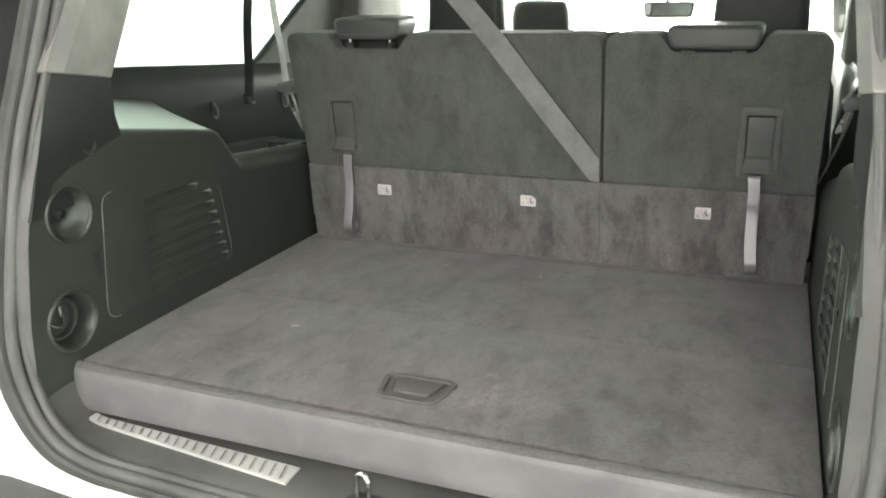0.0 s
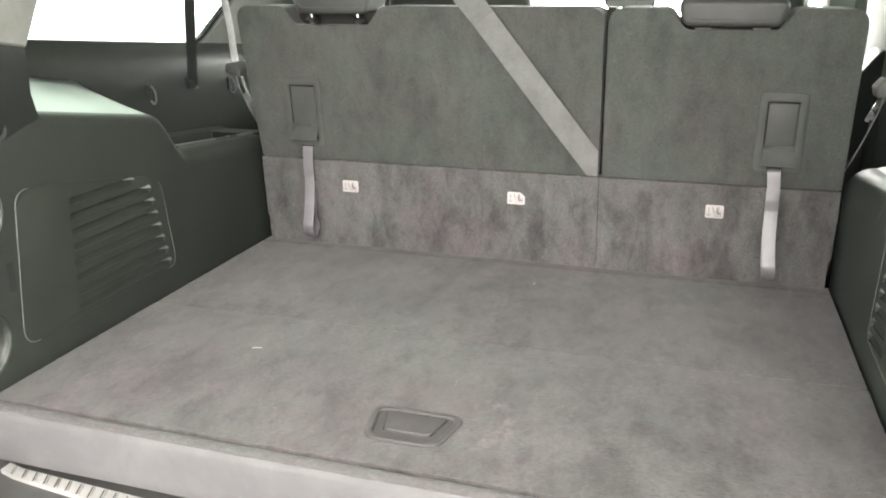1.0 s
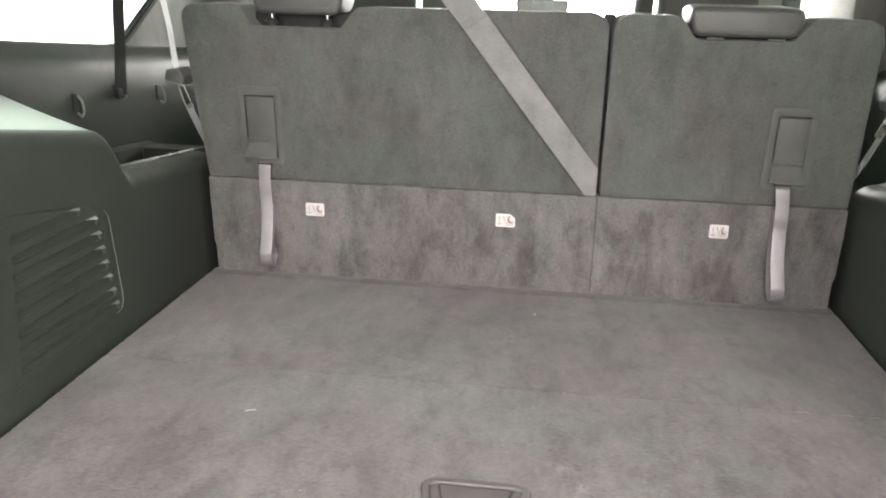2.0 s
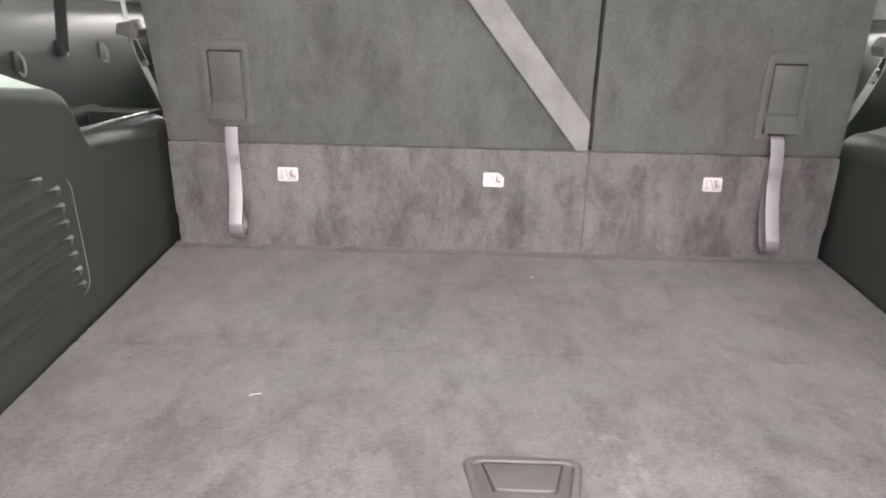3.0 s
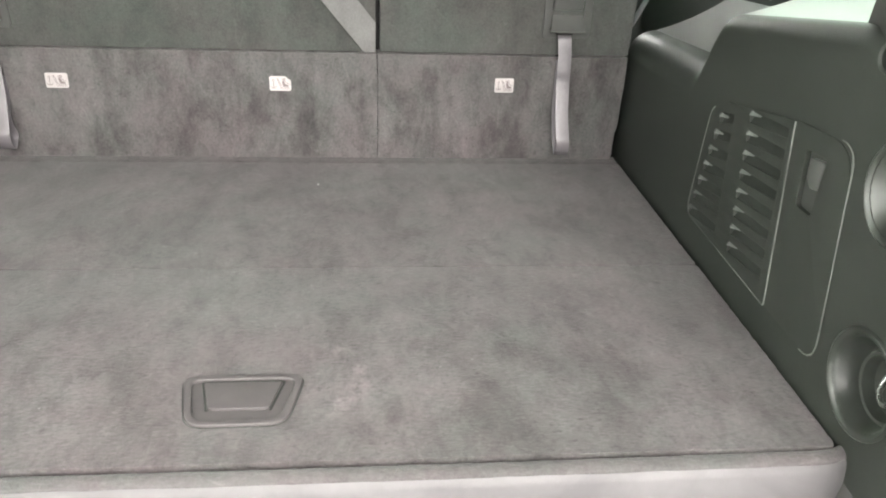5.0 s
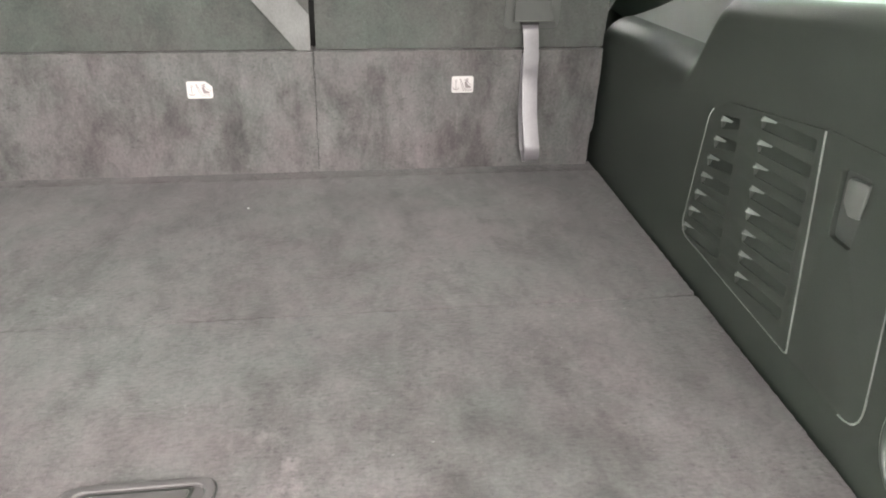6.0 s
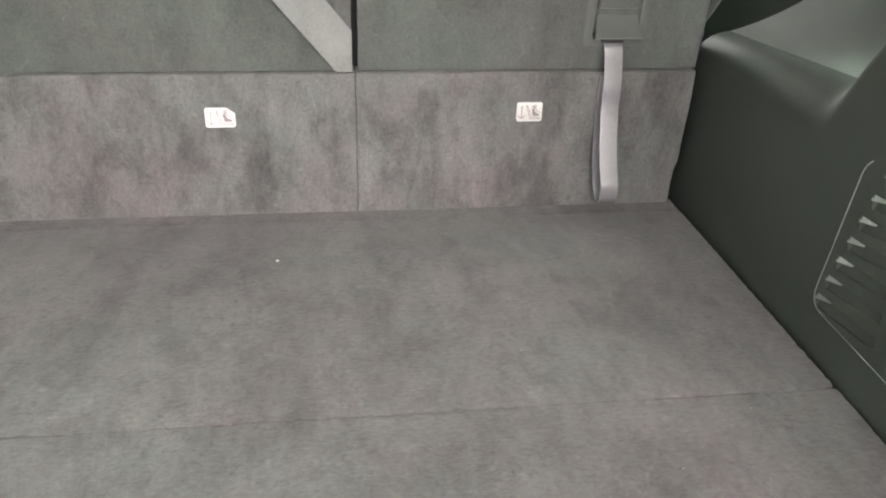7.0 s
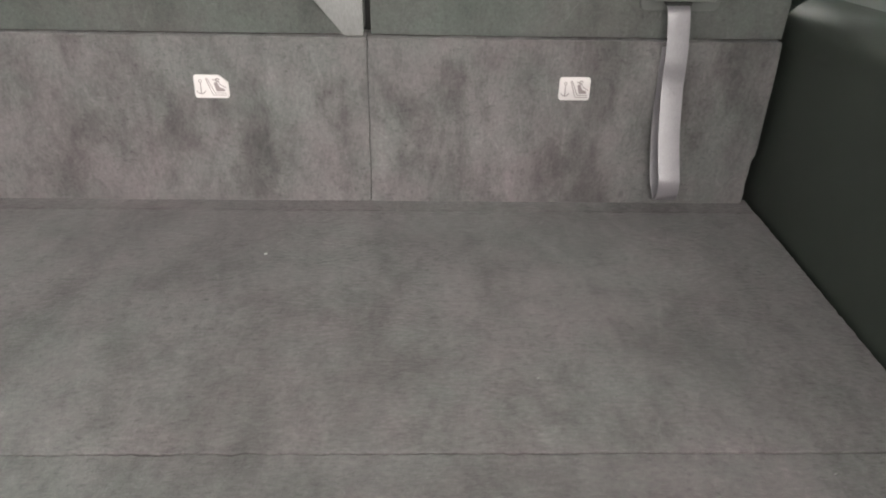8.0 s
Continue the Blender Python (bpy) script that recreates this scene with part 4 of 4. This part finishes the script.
    grid(bm, [[(a + 0.003, 0.996, 1.125), (a + 0.001, 0.986, 1.108), (a - 0.002, 0.972, 1.0935), (a - 0.002, 0.974, 1.0905), (a, 0.99, 1.091)],
              [(b - 0.003, 0.996, 1.125), (b - 0.001, 0.986, 1.108), (b + 0.002, 0.972, 1.0935), (b + 0.002, 0.974, 1.0905), (b, 0.99, 1.091)]])
    part("lip", lean_back(bm), LATCHGREY, bz, "flared handle lip", smooth=50)
    # pale lines draw the highlights on the lip and handle edges
    part("edge_line", lean_back(tube(bmesh.new(), [(a - 0.002, 0.9715, 1.0925), (b + 0.002, 0.9715, 1.0925)], 0.0011, 6)), BEAD, bz, "pale line drawn as an edge highlight", smooth=60)
    part("edge_line", lean_back(tube(bmesh.new(), [(a + 0.004, 0.9893, 1.1272), (b - 0.004, 0.9893, 1.1272)], 0.0009, 6)), BEAD, bz, "pale line drawn as an edge highlight", smooth=60)
    part("gap", lean_back(tube(bmesh.new(), [(a + 0.001, 0.9905, 1.128), (a + 0.0012, 0.9905, 1.2087), (b - 0.001, 0.9905, 1.2087)], 0.0015, 6)), BLACKTRIM, bz, smooth=60)
    # pull strap: a loop of webbing that hangs from under the latch
    m = strap_x
    c = strap_lean
    pts = [(m - 0.004 * c, 0.988, 1.087), (m - 0.0035 * c, 0.978, 1.0845), (m - 0.003 * c, 0.9715, 1.076), (m - 0.001 * c, 0.9685, 1.05), (m - 0.0005 * c, 0.9665, 1.027), (m, 0.9674, 1.011), (m, 0.9655, 0.996), (m + 0.001 * c, 0.955, 0.95), (m + 0.004 * c, 0.946, 0.915), (m + 0.0055 * c, 0.9425, 0.899), (m + 0.0065 * c, 0.9475, 0.8825), (m + 0.007 * c, 0.959, 0.8735),
           (m + 0.007 * c, 0.970, 0.881), (m + 0.005 * c, 0.976, 0.894), (m + 0.003 * c, 0.981, 0.92), (m + 0.001 * c, 0.986, 0.96), (m, 0.985, 1.04)]
    if c < 0:
        pts = [(x - 0.009 + 0.015 * (1.087 - z) / 0.211, y + 0.013, z) for x, y, z in pts[:-3]] + [(x - 0.002, y + 0.004, z) for x, y, z in pts[-3:]]
    part("pull_strap", ribbon(bmesh.new(), smooth_path(pts, 6), (1, 0, 0), 0.0234, 0.0018), STRAP, t, "light grey webbing pull strap", smooth=50)
    part("slot", box(bmesh.new(), pts[0][0] - 0.0135, pts[0][0] + 0.0135, 0.9735 if c > 0 else 0.9835, 0.991, 1.0855 if c > 0 else 1.0750, 1.0890 if c > 0 else 1.0790, 0.0008), BLACKTRIM, bz, "black strap slot")
    y = pts[6][1]
    for p, q in ((-1, 1), (1, -1)):
        part("stitching", tube(bmesh.new(), [(pts[6][0] + p * 0.0065, y + 0.0004, 1.005), (pts[6][0], y - 0.0010, 0.997), (pts[6][0] + q * 0.0065, y - 0.0022, 0.989)], 0.00045, 6), STRAP, t, "pale crossed stitching", smooth=60)
    # anchor point labels
    for x, cut in tags:
        z = 0.992 if x > 0.2 else 0.990
        y = 0.9855 + 0.014 * (1.046 - z) / 0.196
        w, hgt = (0.0170, 0.0130) if x > 0.2 else (0.0185, 0.0129)
        tr = [(x + w, z + hgt)] if not cut else [(x + w, z + hgt - 0.008), (x + w - 0.010, z + hgt)]
        lb = part("anchor_label", plate(bmesh.new(), "y", fillet([(x - w, z - hgt), (x + w, z - hgt), *tr, (x - w, z + hgt)], 0.0035, 3), y - 0.0028, y + 0.001, (), 0.0006, 2), LABELWHITE, t, "white tether anchor label with a seat symbol")
        f = y - 0.0030

        def line(bm, pts, r=0.00045):
            return tube(bm, [(x + u * w / 0.0185, f, z + v) for u, v in pts], r, 6)

        seat = line(bmesh.new(), [(-0.0052, 0.0088), (-0.0035, 0.0088), (0.0035, -0.0070), (0.0150, -0.0070), (0.0158, -0.0092), (0.0012, -0.0092), (-0.0052, 0.0088)])
        part("seat_symbol", seat, LABELGREY, lb, smooth=0)
        child = plate(bmesh.new(), "y", [(x + u * w / 0.0185, z + v) for u, v in fillet([(0.0052, -0.0052), (0.0145, -0.0052), (0.0140, -0.0025), (0.0092, -0.0008), (0.0062, 0.0050), (0.0028, 0.0046)], 0.001, 2)], f, f + 0.0008)
        line(child, [(0.0020, 0.0078), (0.0070, 0.0070), (0.0105, 0.0018), (0.0160, -0.0012)])
        line(child, [(0.0072 + 0.0020 * math.cos(q), 0.0072 + 0.0020 * math.sin(q)) for q in [radians(40 * i) for i in range(9)]], 0.0006)
        part("child_symbol", child, LABELGREY, lb, smooth=0)
        anchor = line(bmesh.new(), [(-0.0113, -0.0080), (-0.0113, 0.0045)], 0.0005)
        line(anchor, [(-0.0113 + 0.0050 * math.cos(q), -0.0030 + 0.0050 * math.sin(q)) for q in [radians(200 + 14 * i) for i in range(11)]], 0.0005)
        line(anchor, [(-0.0113 + 0.0016 * math.cos(q), 0.0061 + 0.0016 * math.sin(q)) for q in [radians(40 * i) for i in range(10)]], 0.0004)
        part("anchor_symbol", anchor, LABELGREY, lb, smooth=0)
    # black filler added behind the seat split to block light from ahead
    if x1 > 0.5:
        part("gap_filler", box(bmesh.new(), x0 - 0.009, x0 + 0.008, 1.03, 1.10, 0.84, 1.372, 0.0), BLACKTRIM, t)
    # cushion hidden in front of the back
    part("cushion", box(bmesh.new(), x0 + 0.01, x1 - 0.01, 1.12, 1.5, 0.75, 1.0, 0.04, 3), SEATCLOTH, t, smooth=50)
    return t


third_row("third_row_seat", -0.601, 0.1545, -0.492, -0.316, (-0.5155, -0.4555), -0.479, -1, [(-0.387, False), (-0.013, True)], "wide grey cloth third row seat back standing upright")
third_row("third_row_seat", 0.1575, 0.601, 0.291, 0.466, (0.4545, 0.5115), 0.4825, 1, [(0.3815, False)], "narrow grey cloth third row seat back standing upright")

# ---- belts ----
middle = thing("seat_belt", (0.14, 0.98, 1.05), "light grey webbing belt from the roof into the seat split", "seat belt")
bp = [(0.184, 0.9885, 1.022), (0.165, 0.9885, 1.046), (0.145, 0.984, 1.07), (0.046, 0.966, 1.195), (-0.072, 0.95, 1.345), (-0.082, 0.948, 1.358), (-0.232, 0.9, 1.545), (-0.452, 0.84, 1.835)]
bm = ribbon(bmesh.new(), smooth_path(bp, 6), (0.8, 0.0, 0.62), 0.0475, 0.0016)
bmesh.ops.bisect_plane(bm, geom=[*bm.verts, *bm.edges, *bm.faces], plane_co=(0.1522, 0, 0), plane_no=(1, 0, 0), clear_outer=True)
bmesh.ops.bisect_plane(bm, geom=[*bm.verts, *bm.edges, *bm.faces], plane_co=(0, 0, 1.0475), plane_no=(0, 0, -1), clear_outer=True)
part("webbing", bm, BELT, middle, smooth=50)
bm = bmesh.new()
plate(bm, "z", fillet([(-0.50, 0.80), (-0.43, 0.80), (-0.43, 0.88), (-0.50, 0.88)], 0.01, 3), 1.815, 1.84, (), 0.004)
part("roof_outlet", bm, BLACKTRIM, middle)

for s in (-1, 1):
    t = thing("seat_belt", (s * 0.65, 1.0, 1.02), "grey webbing belt with a chromed tongue beside the seat", "seat belt", "outer seat belts")
    p = smooth_path([(s * 0.60, 1.10, 1.03), (s * 0.625, 1.03, 1.12), (s * 0.650, 0.995, 1.225), (s * 0.672, 1.01, 1.33), (s * 0.70, 1.03, 1.45), (s * 0.73, 1.06, 1.70)], 6)
    part("webbing", ribbon(bmesh.new(), p, (0.25 * s, 1, 0.1), 0.046, 0.0016), BELT, t, smooth=50)
    bm = bmesh.new()
    plate(bm, "y", fillet([(s * 0.632, 1.222), (s * 0.668, 1.232), (s * 0.664, 1.252), (s * 0.640, 1.256), (s * 0.628, 1.240)], 0.006, 4), 0.966, 1.012, (), 0.004, 2)
    g = part("tongue_grip", bm, LATCHGREY, t, "grey moulded tongue grip", smooth=40)
    bm = bmesh.new()
    plate(bm, "y", fillet([(s * 0.618, 1.180), (s * 0.630, 1.178), (s * 0.652, 1.226), (s * 0.640, 1.232)], 0.004, 3), 0.978, 0.981, (), 0.0008, 1)
    part("tongue", bm, STEEL, g, "steel tongue")

t = thing("retainer_strap", (-0.785, 1.013, 1.2), "black webbing strap hanging before the quarter window", "strap")
part("webbing", ribbon(bmesh.new(), smooth_path([(-0.783, 1.013, 1.195), (-0.779, 1.014, 1.26), (-0.772, 1.018, 1.40), (-0.755, 1.03, 1.55), (-0.70, 1.05, 1.84)], 6), (0.3, 1, 0), 0.028, 0.003), BLACKBELT, t, smooth=50)
part("sleeve", box(bmesh.new(), -0.789, -0.780, 0.999, 1.026, 1.188, 1.208, 0.003), BLACKTRIM, t)
part("tag", plate(bmesh.new(), "x", [(1.024, 1.186), (1.043, 1.186), (1.030, 1.214)], -0.788, -0.7865), BEAD, t, "pale corner tag")


# ---- seats further forward ----
def captain_seat(x, y, top, label):
    t = thing("leather_seat", (x, y, 0.6), label, "car seat", "leather seats")
    bm = plate(bmesh.new(), "y", fillet([(x - 0.23, 0.75), (x + 0.23, 0.75), (x + 0.21, 1.22), (x - 0.21, 1.22)], 0.06, 5), y, y + 0.14, (), 0.03, 3)
    part("backrest", bm, LEATHER, t, smooth=50)
    bm = plate(bmesh.new(), "y", fillet([(x - 0.135, 1.25), (x + 0.135, 1.25), (x + 0.12, top), (x - 0.12, top)], [0.04, 0.04, 0.05, 0.05], 5), y + 0.01, y + 0.12, (), 0.03, 4)
    h = part("headrest", bm, LEATHER, t, smooth=60)
    for k in (-1, 1):
        part("post", tube(bmesh.new(), [(x + k * 0.06, y + 0.06, 1.2), (x + k * 0.06, y + 0.06, 1.3)], 0.007), CHROME, h, smooth=60)
    part("cushion", box(bmesh.new(), x - 0.25, x + 0.25, y + 0.1, y + 0.6, 0.62, 0.82, 0.05, 3), LEATHER, t, smooth=50)


captain_seat(-0.445, 1.72, 1.56, "dark leather second row seat with a tall head restraint")
captain_seat(0.445, 1.72, 1.56, "dark leather second row seat with a tall head restraint")
captain_seat(-0.47, 2.72, 1.405, "dark leather front seat with a low head restraint")
captain_seat(0.47, 2.72, 1.45, "dark leather front seat with a head restraint")

mir = thing("rear_view_mirror", (-0.02, 3.4, 1.36), "black rimmed rear-view mirror below the windscreen top", "mirror")
part("shell", plate(bmesh.new(), "y", fillet([(-0.125, 1.304), (0.10, 1.304), (0.112, 1.380), (-0.135, 1.380)], 0.02, 5), 3.40, 3.44, (), 0.008, 3), BLACKTRIM, mir)
part("glass", plate(bmesh.new(), "y", fillet([(-0.118, 1.311), (0.093, 1.311), (0.104, 1.373), (-0.127, 1.373)], 0.016, 5), 3.397, 3.399), MIRROR, mir)
part("stem", tube(bmesh.new(), [(-0.02, 3.43, 1.37), (-0.02, 3.5, 1.55), (-0.02, 3.4, 1.84)], 0.012), BLACKTRIM, mir)

# ---- bits on the carpet ----
def fleck(x, y, pts, r, mat=LINT, label="white lint fibre lying on the carpet"):
    bm = bmesh.new()
    tube(bm, smooth_path([(x + a, y + b, FLOOR + 0.0015 + c) for a, b, c in pts], 4), r, 6)
    solo("lint", bm, mat, label, "lint", group="lint on the carpet", smooth=60)


fleck(-0.322, 0.437, [(-0.006, -0.003, 0), (-0.002, -0.0008, 0.001), (0.003, 0.001, 0.001), (0.007, 0.004, 0)], 0.0007)
fleck(0.054, 0.864, [(-0.0015, 0, 0), (0.0015, 0.001, 0)], 0.0013)
for fx, fy in ((0.026, 0.408), (0.024, 0.419), (0.412, 0.476), (0.254, 0.342), (0.508, 0.547), (-0.199, 0.269), (0.31, 0.657), (0.216, 0.329)):
    fleck(fx, fy, [(-0.0011, 0, -0.0006), (0.0011, 0.0008, -0.0006)], 0.0005, DUST, "pale speck of dust lying on the carpet")
